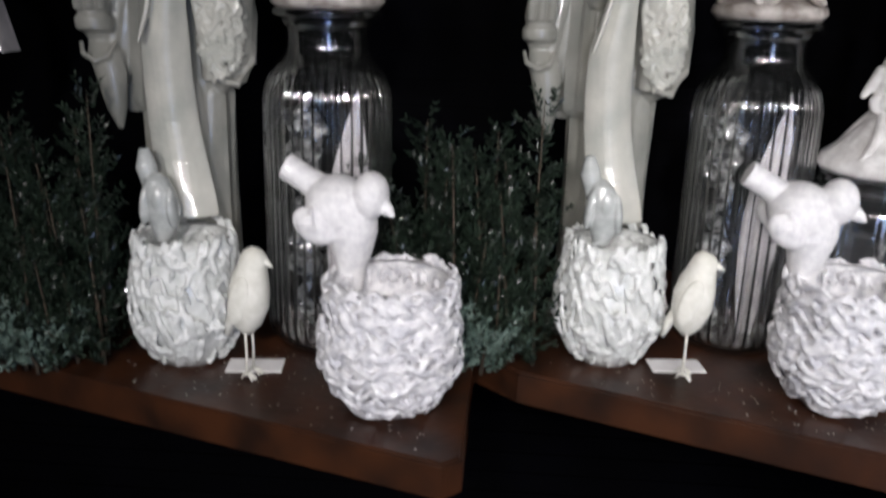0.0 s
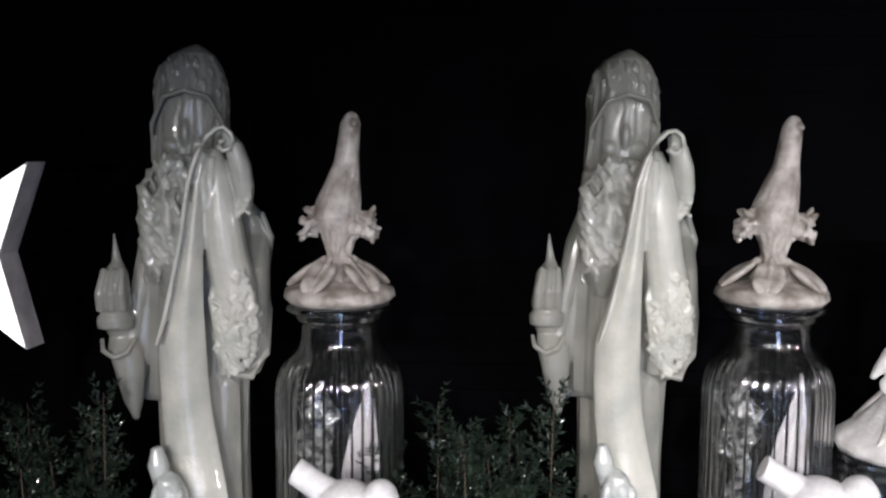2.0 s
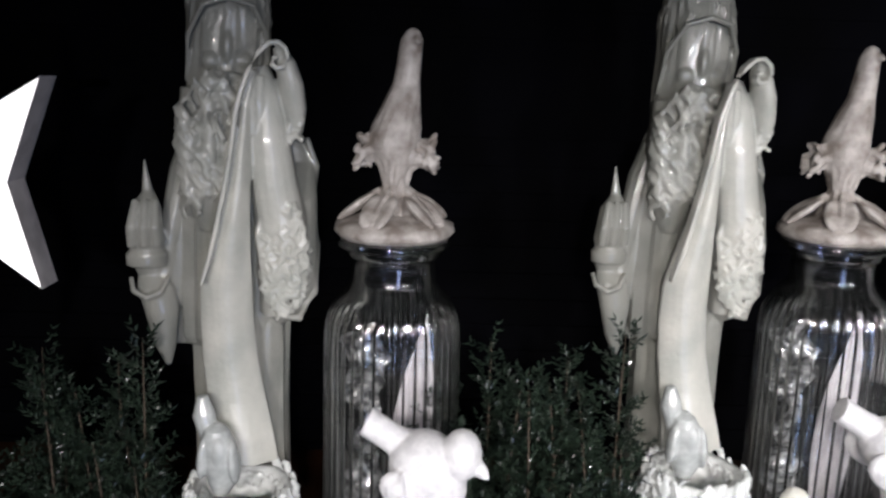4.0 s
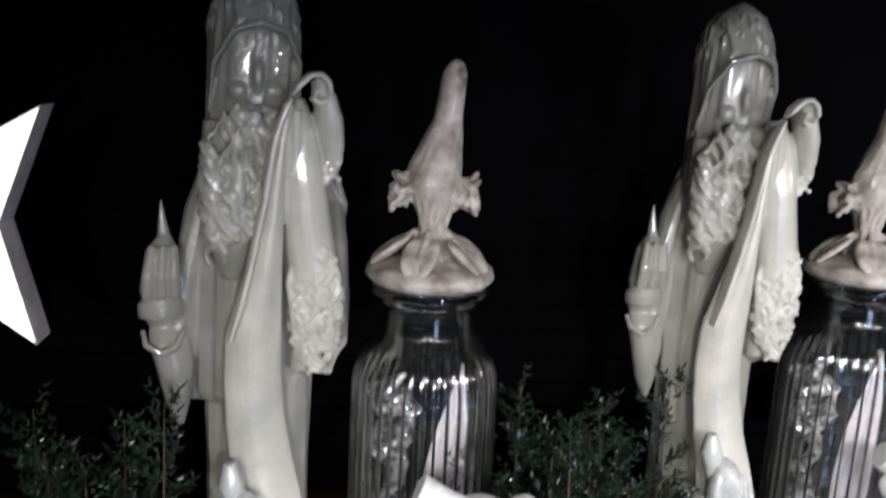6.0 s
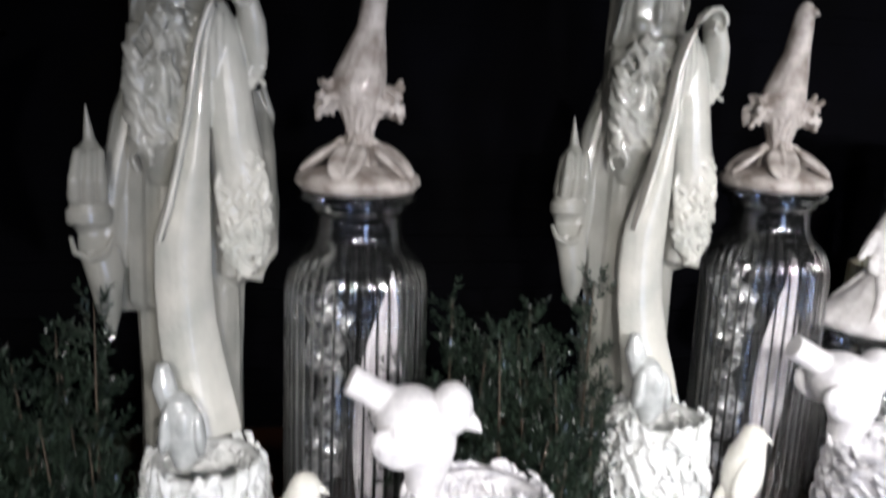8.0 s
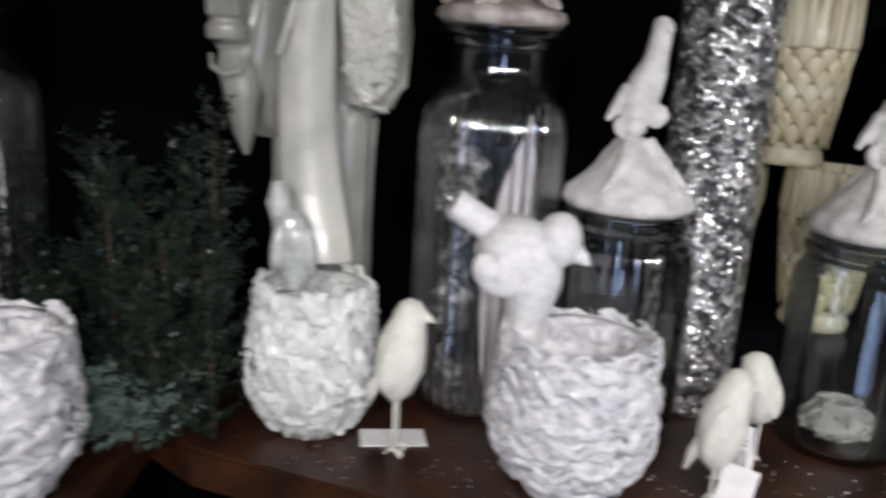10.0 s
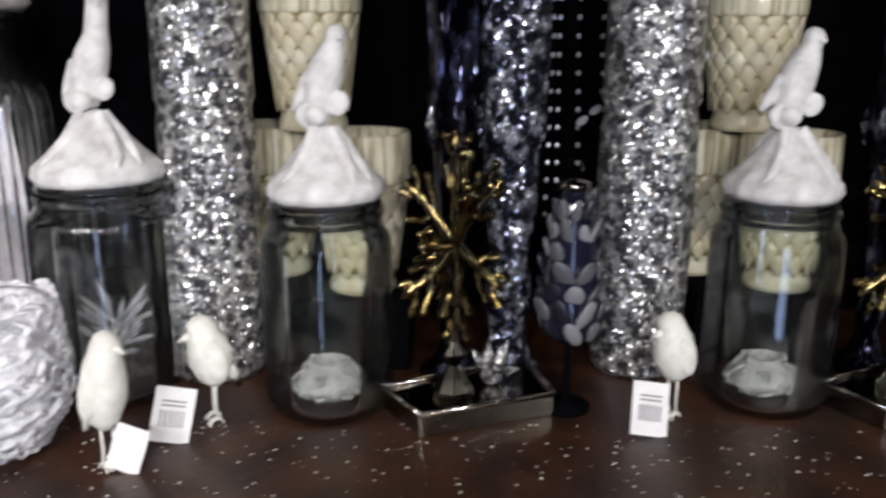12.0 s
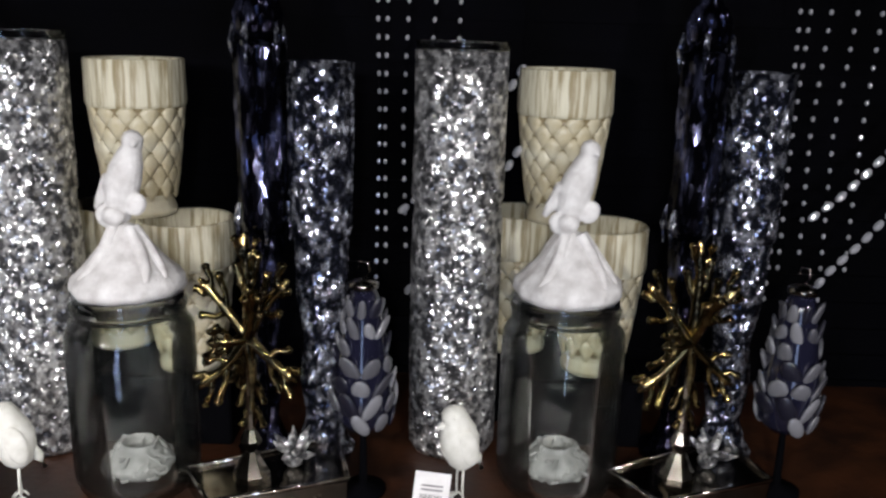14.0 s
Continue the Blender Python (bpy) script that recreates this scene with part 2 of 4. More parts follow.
def tube(bm, pts, radii, seg=8):
    pts = [Vector(p) for p in pts]
    if not isinstance(radii, (list, tuple)):
        radii = [radii] * len(pts)
    rows = []
    for i, p in enumerate(pts):
        d = (pts[min(i + 1, len(pts) - 1)] - pts[max(i - 1, 0)]).normalized()
        u = d.cross(Vector((0, 0, 1)) if abs(d.z) < 0.9 else Vector((1, 0, 0))).normalized()
        v = d.cross(u)
        rows.append([bm.verts.new(p + radii[i] * (math.cos(2 * math.pi * k / seg) * u + math.sin(2 * math.pi * k / seg) * v)) for k in range(seg)])
    for r0, r1 in zip(rows, rows[1:]):
        for k in range(seg):
            j = (k + 1) % seg
            bm.faces.new((r0[k], r0[j], r1[j], r1[k]))
    bm.faces.new(rows[0][::-1])
    bm.faces.new(rows[-1])
    return bm


def blob(bm, c, r, rot=(0, 0, 0), seg=12):
    m = pose(*c, *rot) @ Matrix.Diagonal((*(r if isinstance(r, (list, tuple)) else (r, r, r)), 1))
    bmesh.ops.create_uvsphere(bm, u_segments=seg, v_segments=max(6, seg * 2 // 3), radius=1.0, matrix=m)
    return bm


def box(bm, c, s, rot=(0, 0, 0)):
    bmesh.ops.create_cube(bm, size=1.0, matrix=pose(*c, *rot) @ Matrix.Diagonal((*s, 1)))
    return bm


def prism(bm, pts, z0, z1):
    lo = [bm.verts.new((x, y, z0)) for x, y in pts]
    hi = [bm.verts.new((x, y, z1)) for x, y in pts]
    bm.faces.new(lo[::-1])
    bm.faces.new(hi)
    for i in range(len(pts)):
        j = (i + 1) % len(pts)
        bm.faces.new((lo[i], lo[j], hi[j], hi[i]))
    return bm


def bevel_all(bm, w, seg=2):
    bmesh.ops.bevel(bm, geom=list(bm.edges), offset=w, segments=seg, affect="EDGES", profile=0.6)
    return bm


def remeshed(ob, size, smooth=2):
    m = ob.modifiers.new("blend", "REMESH")
    m.mode, m.voxel_size, m.use_smooth_shade = "VOXEL", size, True
    s = ob.modifiers.new("soften", "SMOOTH")
    s.factor, s.iterations = 0.5, smooth
    return ob


# ---------------------------------------------------------------- the setting
STEP = Vector((0.3096, 0.0393, 0.0))     # from one display to the next along the shelf
STEP_B = Vector((0.2909, 0.0167, 0.0))

front = [(-0.75, 0.106), (-0.223, -0.066), (0.04, -0.152), (0.052, -0.142), (0.052, 0.02), (0.087, -0.02), (0.335, -0.117), (0.40, -0.15), (1.8, -0.165)]
bm = bmesh.new()
prism(bm, front + [(1.8, 0.24), (-0.75, 0.24)], -0.026, 0.0)
bmesh.ops.bevel(bm, geom=[e for e in bm.edges if abs(e.verts[0].co.z - e.verts[1].co.z) < 1e-6], offset=0.0025, segments=2, affect="EDGES")
tagged(part("shelf", bm, M_WOOD, smooth=False), "dark stained wooden shelf board sprinkled with glitter", "shelf", kind="structure")

bm = bmesh.new()
box(bm, (0.5, 0.26, 0.5), (3.4, 0.04, 3.0))
for i in range(70):
    box(bm, (0.5, 0.2385, -0.4 + i * 0.025), (3.4, 0.004, 0.012))
tagged(part("wall_back", bm, M_WALL, smooth=False), "matt black grooved panel wall behind the shelf", "wall", kind="structure")
for nm, c, s in (("wall_left", (-1.2, -1.4, 0.5), (0.04, 3.4, 3.0)), ("wall_right", (2.2, -1.4, 0.5), (0.04, 3.4, 3.0)), ("wall_rear", (0.5, -3.1, 0.5), (3.4, 0.04, 3.0)),
                 ("floor", (0.5, -1.4, -1.02), (3.4, 3.4, 0.04)), ("ceiling", (0.5, -1.4, 2.02), (3.4, 3.4, 0.04))):
    bm = bmesh.new()
    box(bm, c, s)
    tagged(part(nm, bm, M_WALL, smooth=False), "plain dark painted surface of the dim shop", nm.split("_")[0], kind="structure")


# ---------------------------------------------------------------- figures
U = 0.0004


def statue():
    """The bearded robed figure with a long scroll, one mesh; x to the right, z up, in units of U."""
    rnd = random.Random(5)
    bm = bmesh.new()
    fold = lambda a, z: 1 + 0.055 * math.sin(9 * a + z * 0.004) + 0.025 * math.sin(17 * a - z * 0.003)
    loft(bm, [(0, 96, 78, -8, 10), (25, 96, 78, -8, 10), (60, 84, 70, -8, 10), (300, 80, 66, -8, 10), (470, 82, 66, -8, 10), (520, 60, 50, -8, 10)], 40, wob=fold)
    loft(bm, [(440, 78, 66, -20, 10), (452, 82, 68, -22, 10), (560, 84, 66, -20, 10), (700, 86, 62, -14, 10), (762, 84, 56, -12, 12), (815, 74, 54, -16, 14), (870, 62, 52, -20, 14)], 40, wob=fold)
    loft(bm, [(430, 84, 30, -34, 30), (445, 94, 34, -34, 30), (600, 96, 36, -30, 30), (720, 98, 36, -22, 28), (770, 90, 34, -14, 28), (830, 66, 30, -16, 28)], 40, wob=fold)
    tube(bm, [(46, -58, 500), (46, -70, 620), (44, -72, 740), (52, -66, 830)], [24, 24, 22, 12], 12)
    blob(bm, (-118, 2, 565), (24, 16, 120), (0, 8, 0), 16)
    # hood and head
    loft(bm, [(810, 66, 56, -24, 8), (880, 67, 58, -22, 8), (940, 67, 60, -20, 8), (990, 67, 60, -20, 10), (1030, 63, 56, -19, 13), (1058, 53, 48, -18, 16), (1078, 38, 36, -16, 18), (1090, 20, 20, -13, 20), (1097, 5, 5, -10, 20)], 48,
         wob=lambda a, z: 1 + 0.02 * math.sin(11 * a) + 0.02 * math.sin(23 * a + z * 0.03) + 0.015 * math.sin(31 * a - z * 0.05))
    for i in range(110):  # knitted folds of the hood
        a = rnd.uniform(0, 6.28)
        z = rnd.uniform(985, 1080)
        q = math.sqrt(max(0.1, 1 - max(0, (z - 1005) / 94) ** 2))
        tube(bm, [(-20 + 66 * q * math.cos(a), 11 + 59 * q * math.sin(a), z), (-20 + 67.5 * q * math.cos(a + 0.07), 11 + 60 * q * math.sin(a + 0.07), z - 10), (-20 + 67 * q * math.cos(a + 0.03), 11 + 60 * q * math.sin(a + 0.03), z - 20)], [1.5, 3.0, 1.5], 6)
    tube(bm, [(-88, -8, 880), (-84, -34, 950), (-60, -58, 996), (-22, -66, 1008), (16, -56, 998), (38, -34, 956), (44, -10, 890)], [4, 4.5, 5, 5, 5, 4.5, 4], 8)
    blob(bm, (-24, -50, 934), (9, 10, 24))
    blob(bm, (-48, -40, 912), (18, 12, 16))
    blob(bm, (0, -40, 914), (17, 12, 16))
    for sx in (-1, 1):  # drooping moustache
        tube(bm, [(-20, -62, 892), (-20 + 18 * sx, -64, 884), (-20 + 36 * sx, -58, 862), (-20 + 44 * sx, -50, 838)], [6, 9, 8, 3], 8)
    # beard and hair: long curls that hang in locks
    for i in range(150):
        x = rnd.uniform(-102, 4)
        z = rnd.uniform(735, 905) - abs(x + 45) * 0.45
        y = -42 - 32 * math.cos((x + 45) / 70) * rnd.uniform(0.75, 1.1)
        ln = rnd.uniform(36, 74)
        ph = rnd.uniform(0, 6)
        w = rnd.uniform(0.8, 1.25)
        tube(bm, [(x + 6 * math.sin(ph + k * 1.3), y - 7 * math.cos(ph + k), z - ln * k / 6) for k in range(7)], [3 * w, 5.5 * w, 6 * w, 6 * w, 5 * w, 3.5 * w, 1.2], 6)
    loft(bm, [(640, 14, 16, -58, -40), (690, 38, 28, -54, -42), (780, 56, 34, -50, -38), (870, 60, 32, -38, -28)], 20)
    # raised arm in a smooth mitten behind the scroll, wide cuff trimmed with fur
    tube(bm, [(26, -66, 905), (32, -70, 860), (38, -72, 790), (46, -70, 720), (56, -62, 660), (62, -50, 600)], [14, 27, 34, 38, 42, 40], 18)
    for k in range(3):
        tube(bm, [(14 + k * 12, -92 + 3 * k, 800 - k * 10), (10 + k * 13, -98 + 4 * k, 850), (14 + k * 11, -92 + 4 * k, 896 - k * 6)], [7, 8.5, 5], 8)
    loft(bm, [(472, 6, 10, 54, -26), (492, 32, 28, 68, -32), (545, 50, 40, 70, -38), (620, 52, 44, 68, -42), (690, 48, 38, 72, -26), (730, 36, 26, 84, -2), (748, 30, 18, 92, 8), (790, 24, 16, 78, 14), (812, 12, 12, 70, 16)], 24)
    tube(bm, [(104, -6, 790), (120, 0, 742), (112, -4, 690), (104, -14, 640)], [5, 7, 8, 10], 8)
    tube(bm, [(30, -78, 706), (18, -84, 640), (30, -84, 560), (54, -76, 500), (84, -68, 492), (110, -50, 530), (116, -40, 610), (106, -44, 690)], [4, 6, 6, 7, 9, 9, 8, 5], 8)
    for i in range(330):
        a = rnd.uniform(0, 6.28)
        q = math.sqrt(rnd.random())
        x, z = 40 * q * math.cos(a), 96 * q * math.sin(a)
        x *= 1.0 - 0.35 * max(0, z / 96)
        tilt = rnd.uniform(-70, 70)
        blob(bm, (62 + x + 0.06 * z, -88 + 0.012 * x * x - rnd.uniform(0, 15), 598 + z), (rnd.uniform(2.5, 4.5), 8, rnd.uniform(7, 14)), (0, tilt, 0), 6)
    # left hand with a candle, hanging sleeve with a dark hollow cuff
    tube(bm, [(-156, -26, 754), (-155, -26, 730), (-153, -26, 704), (-152, -28, 690)], [1.5, 5, 9, 15], 10)
    loft(bm, [(404, 5, 8, -130, -12), (440, 18, 16, -134, -14), (500, 28, 20, -138, -16), (540, 30, 20, -146, -16), (562, 22, 12, -152, -10), (574, 24, 14, -156, -14), (582, 32, 27, -158, -28), (600, 33, 28, -158, -28), (608, 26, 24, -158, -28), (622, 30, 25, -158, -28), (680, 23, 19, -156, -28), (698, 12, 13, -153, -28)], 22)
    tube(bm, [(-184, -22, 560), (-180, -36, 540), (-160, -42, 528), (-138, -38, 536), (-124, -26, 560)], [4, 5, 6, 5, 4], 8)
    for k in range(3):
        tube(bm, [(-178 + 19 * k, -52, 616), (-177 + 18 * k, -59, 648), (-170 + 15 * k, -48, 692)], [8, 9.5, 6], 8)
    tube(bm, [(-136, -8, 540), (-118, 4, 640), (-96, 14, 730), (-78, 10, 790)], [14, 20, 26, 22], 12)
    # the long scroll
    rows = []
    for z, xl, xr, y in ((262, -62, 46, -126), (300, -62, 40, -116), (360, -66, 28, -100), (430, -72, 16, -92), (500, -75, 10, -92), (565, -73, 8, -98), (620, -58, 6, -104), (670, -44, 6, -106), (730, -30, 8, -104), (800, -18, 10, -100), (850, -10, 14, -97), (900, 6, 22, -94)):
        row = []
        for side in (0, 1):
            for k in range(9):
                u = k / 8 if side == 0 else 1 - k / 8
                row.append(bm.verts.new((xl + (xr - xl) * u, y - 22 * math.sin(math.pi * u) + 9 * side + 9, z)))
        rows.append(row)
    for r0, r1 in zip(rows, rows[1:]):
        for k in range(18):
            j = (k + 1) % 18
            bm.faces.new((r0[k], r0[j], r1[j], r1[k]))
    bm.faces.new(rows[0][::-1])
    bm.faces.new(rows[-1])
    # raised edge of the scroll, curled into a hook at the top
    curl = [(-72, 566), (-58, 610), (-46, 660), (-35, 712), (-25, 762), (-19, 805), (-13, 844), (-5, 872), (5, 898), (20, 925), (36, 940), (50, 942), (61, 932), (64, 918), (58, 906), (47, 902), (40, 909), (42, 918), (50, 920)]
    for y in (-124, -116, -108):
        tube(bm, [(x, y, z) for x, z in curl], [2.5] + [4.5] * (len(curl) - 2) + [3], 8)
    loft(bm, [(790, 6, 10, 80, -66), (806, 13, 18, 80, -72), (840, 19, 26, 78, -78), (880, 20, 30, 72, -84), (915, 17, 28, 62, -88), (934, 9, 18, 52, -94)], 18)
    for i in range(40):
        blob(bm, (78 + rnd.uniform(-12, 12), -88 + rnd.uniform(-6, 8), rnd.uniform(788, 826)), rnd.uniform(2.5, 5), seg=6)
    bm.transform(Matrix.Diagonal((U, U, U, 1)))
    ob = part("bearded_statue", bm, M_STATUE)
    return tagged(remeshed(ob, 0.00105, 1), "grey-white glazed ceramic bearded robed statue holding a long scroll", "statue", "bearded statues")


def woven_pot(name, r, h, belly, label, material, rim=0.75, seed=1, count=260, strand=0.0019, span=(0.18, 0.5), slope=0.3, vox=0.0009):
    """A cup-shaped nest of plaited strands over a solid wall, open at the top."""
    rnd = random.Random(seed)
    e = base(name, 0, 0, 0)

    def rad(z):
        t = z / h
        return r * (rim + (1 - rim) * math.sin(math.pi * min(1, max(0, (t - 0.0) / 0.9)) ** 0.8) if t > 0.45 else belly + (1 - belly) * math.sin(math.pi / 2 * t / 0.45))

    prof = [(0.3 * r, 0.0)] + [(rad(h * k / 14) * 0.97, h * k / 14) for k in range(15)]
    bm = bmesh.new()
    lathe(bm, prof + [(rad(h) * 0.82, h * 0.98), (rad(h * 0.7) * 0.72, h * 0.7), (0.4 * r, h * 0.6), (0.001, h * 0.6)], 40,
          wob=lambda a, z: 1 + 0.03 * math.sin(5 * a + 90 * z) + 0.02 * math.sin(13 * a))
    part("wall", bm, material, e)
    bm = bmesh.new()
    for i in range(count):
        z = h * (i / count) ** 0.9 * 1.02
        a0, da = rnd.uniform(0, 6.283), rnd.uniform(*span)
        sl = rnd.choice((-1, 1)) * rnd.uniform(0.02, slope) * h
        n = 7
        pts = []
        for k in range(n):
            u = k / (n - 1)
            zz = min(max(z + sl * (u - 0.5) + 0.03 * h * math.sin(9 * u + i), 0.004), h * 1.05)
            rr = rad(min(zz, h)) + strand * (-0.3 + 1.5 * math.sin(math.pi * u) + 0.5 * math.sin(5 * i))
            pts.append((rr * math.cos(a0 + da * u), rr * math.sin(a0 + da * u), zz))
        w = strand * rnd.uniform(0.7, 1.25)
        tube(bm, pts, [w * 0.4, w, w * 1.1, w * 1.1, w, w * 0.8, w * 0.3], 6)
    for i in range(count // 5):  # loose ends over the rim and inside
        a0 = rnd.uniform(0, 6.283)
        rr = rad(h) * rnd.uniform(0.72, 0.98)
        da = rnd.uniform(-0.5, 0.5)
        pts = [(rr * math.cos(a0 + da * u) * (1 - 0.1 * u), rr * math.sin(a0 + da * u) * (1 - 0.1 * u), h * (0.93 + 0.1 * math.sin(2.6 * u)) - 0.012 * u) for u in (0, 0.33, 0.66, 1)]
        tube(bm, pts, [strand * 0.5, strand, strand, strand * 0.3], 6)
    remeshed(part("weave", bm, material, e), vox, 1)
    return tagged(e, label, "nest", "white nests")


def standing_bird(h, w, turn, label, lean=0.0, legs=0.36, material=M_BIRD, hunched=False):
    """A small painted bird on two wire legs; its beak points along x before the turn."""
    bm = bmesh.new()
    z0 = h * legs
    hb = h - z0
    loft(bm, [(z0 - 0.02 * h, 0.1 * w, 0.1 * w, -0.06 * w, 0), (z0 + 0.08 * hb, 0.33 * w, 0.33 * w, -0.05 * w, 0), (z0 + 0.3 * hb, 0.49 * w, 0.46 * w, 0, 0), (z0 + 0.5 * hb, 0.5 * w, 0.47 * w, 0.02 * w, 0),
              (z0 + 0.68 * hb, 0.43 * w, 0.4 * w, 0.06 * w, 0), (z0 + 0.78 * hb, 0.36 * w, 0.34 * w, 0.12 * w, 0), (z0 + 0.88 * hb, 0.33 * w, 0.31 * w, 0.17 * w, 0), (z0 + 0.96 * hb, 0.22 * w, 0.22 * w, 0.16 * w, 0), (h, 0.05 * w, 0.05 * w, 0.14 * w, 0)], 24)
    zb = z0 + (0.72 if hunched else 0.84) * hb
    tube(bm, [(0.36 * w, 0, zb + 0.01 * h), (0.52 * w, 0, zb - 0.005 * h), (0.66 * w, 0, zb - 0.03 * h)], [0.13 * w, 0.09 * w, 0.02 * w], 10)
    for s in (-1, 1):
        blob(bm, (-0.06 * w, s * 0.4 * w, z0 + 0.42 * hb), (0.26 * w, 0.1 * w, 0.3 * hb), (0, 14, 0), 14)
        blob(bm, (0.3 * w, s * 0.26 * w, z0 + 0.88 * hb), 0.045 * w, seg=8)
        tube(bm, [(-0.04 * w, s * 0.16 * w, z0 + 0.06 * hb), (-0.02 * w, s * 0.17 * w, z0 * 0.5), (-0.04 * w, s * 0.18 * w, 0.003)], 0.032 * w, 7)
        for t in (-28, 0, 28, 180):
            c, q = math.cos(radians(t)), math.sin(radians(t))
            ln = 0.24 * w if t != 180 else 0.14 * w
            tube(bm, [(-0.04 * w, s * 0.18 * w, 0.005), (-0.04 * w + 0.5 * ln * c, s * 0.18 * w + 0.5 * ln * q, 0.004), (-0.04 * w + ln * c, s * 0.18 * w + ln * q, 0.0008)], [0.035 * w, 0.034 * w, 0.02 * w], 6)
    tube(bm, [(-0.3 * w, 0, z0 + 0.3 * hb), (-0.5 * w, 0, z0 + 0.1 * hb), (-0.62 * w, 0, z0 - 0.08 * hb)], [0.14 * w, 0.13 * w, 0.06 * w], 10)
    bm.transform(pose(0, 0, 0, 0, lean, turn))
    return tagged(part("bird_figurine", bm, material), label, "bird figurine", "bird figurines")


def perched_bird():
    """The sugar-white bird that leans over the rim of its nest, tail up."""
    bm = bmesh.new()
    blob(bm, (0.000, 0, 0.004), (0.023, 0.021, 0.0185), (0, 14, 0), 24)
    blob(bm, (0.0205, -0.006, 0.0125), (0.0125, 0.0135, 0.0142), (0, 12, 0), 20)
    tube(bm, [(0.029, -0.009, 0.008), (0.034, -0.012, 0.005), (0.037, -0.014, 0.0025)], [0.0055, 0.0036, 0.0008], 10)
    tube(bm, [(-0.008, 0.002, 0.010), (-0.022, 0.004, 0.0175), (-0.037, 0.006, 0.0255)], [0.0105, 0.0082, 0.0082], 16)
    blob(bm, (-0.013, -0.016, -0.004), (0.0155, 0.007, 0.010), (0, 30, 10), 16)
    tube(bm, [(-0.012, -0.018, 0.000), (-0.021, -0.018, -0.002), (-0.0265, -0.016, -0.001)], [0.008, 0.006, 0.002], 10)
    blob(bm, (-0.006, 0.018, -0.004), (0.018, 0.006, 0.011), (0, 22, -8), 16)
    for sy in (-1, 1):
        blob(bm, (0.0275, -0.006 + sy * 0.0105, 0.0155), 0.0016, seg=8)
    loft(bm, [(-0.046, 0.0105, 0.010, 0.005, 0), (-0.034, 0.0098, 0.0095, 0.007, 0), (-0.022, 0.0135, 0.013, 0.008, -0.001), (-0.010, 0.018, 0.0165, 0.007, -0.002), (0.002, 0.019, 0.017, 0.006, -0.002)], 20)
    bm.transform(Matrix.Diagonal((1, 1.1, 1.12, 1)))
    ob = part("bird_figurine", bm, M_BIRD_WHITE)
    remeshed(ob, 0.001, 2)
    return tagged(ob, "sugar-white bird figurine perched on the rim of a nest", "bird figurine", "bird figurines")


def frosted_bird():
    bm = bmesh.new()
    loft(bm, [(0, 0.006, 0.006, 0.002, 0), (0.008, 0.0105, 0.010, 0.003, 0), (0.022, 0.0138, 0.0125, 0.003, 0), (0.034, 0.013, 0.012, 0.001, 0), (0.044, 0.009, 0.009, -0.001, 0), (0.048, 0.003, 0.003, -0.001, 0)], 24)
    tube(bm, [(-0.006, 0.004, 0.034), (-0.011, 0.005, 0.052), (-0.012, 0.005, 0.064)], [0.007, 0.0085, 0.004], 12)
    blob(bm, (-0.010, -0.004, 0.026), (0.0045, 0.008, 0.015), (0, 8, 0), 12)
    blob(bm, (0.013, -0.006, 0.024), (0.0045, 0.008, 0.015), (0, -6, 0), 12)
    blob(bm, (0.003, -0.009, 0.030), (0.006, 0.005, 0.011), seg=12)
    bm.transform(Matrix.Diagonal((0.86, 0.9, 1.0, 1)))
    ob = part("bird_figurine", bm, M_FROST)
    remeshed(ob, 0.0009, 1)
    return tagged(ob, "frosted clear bird figurine sitting in a white nest", "bird figurine", "bird figurines")


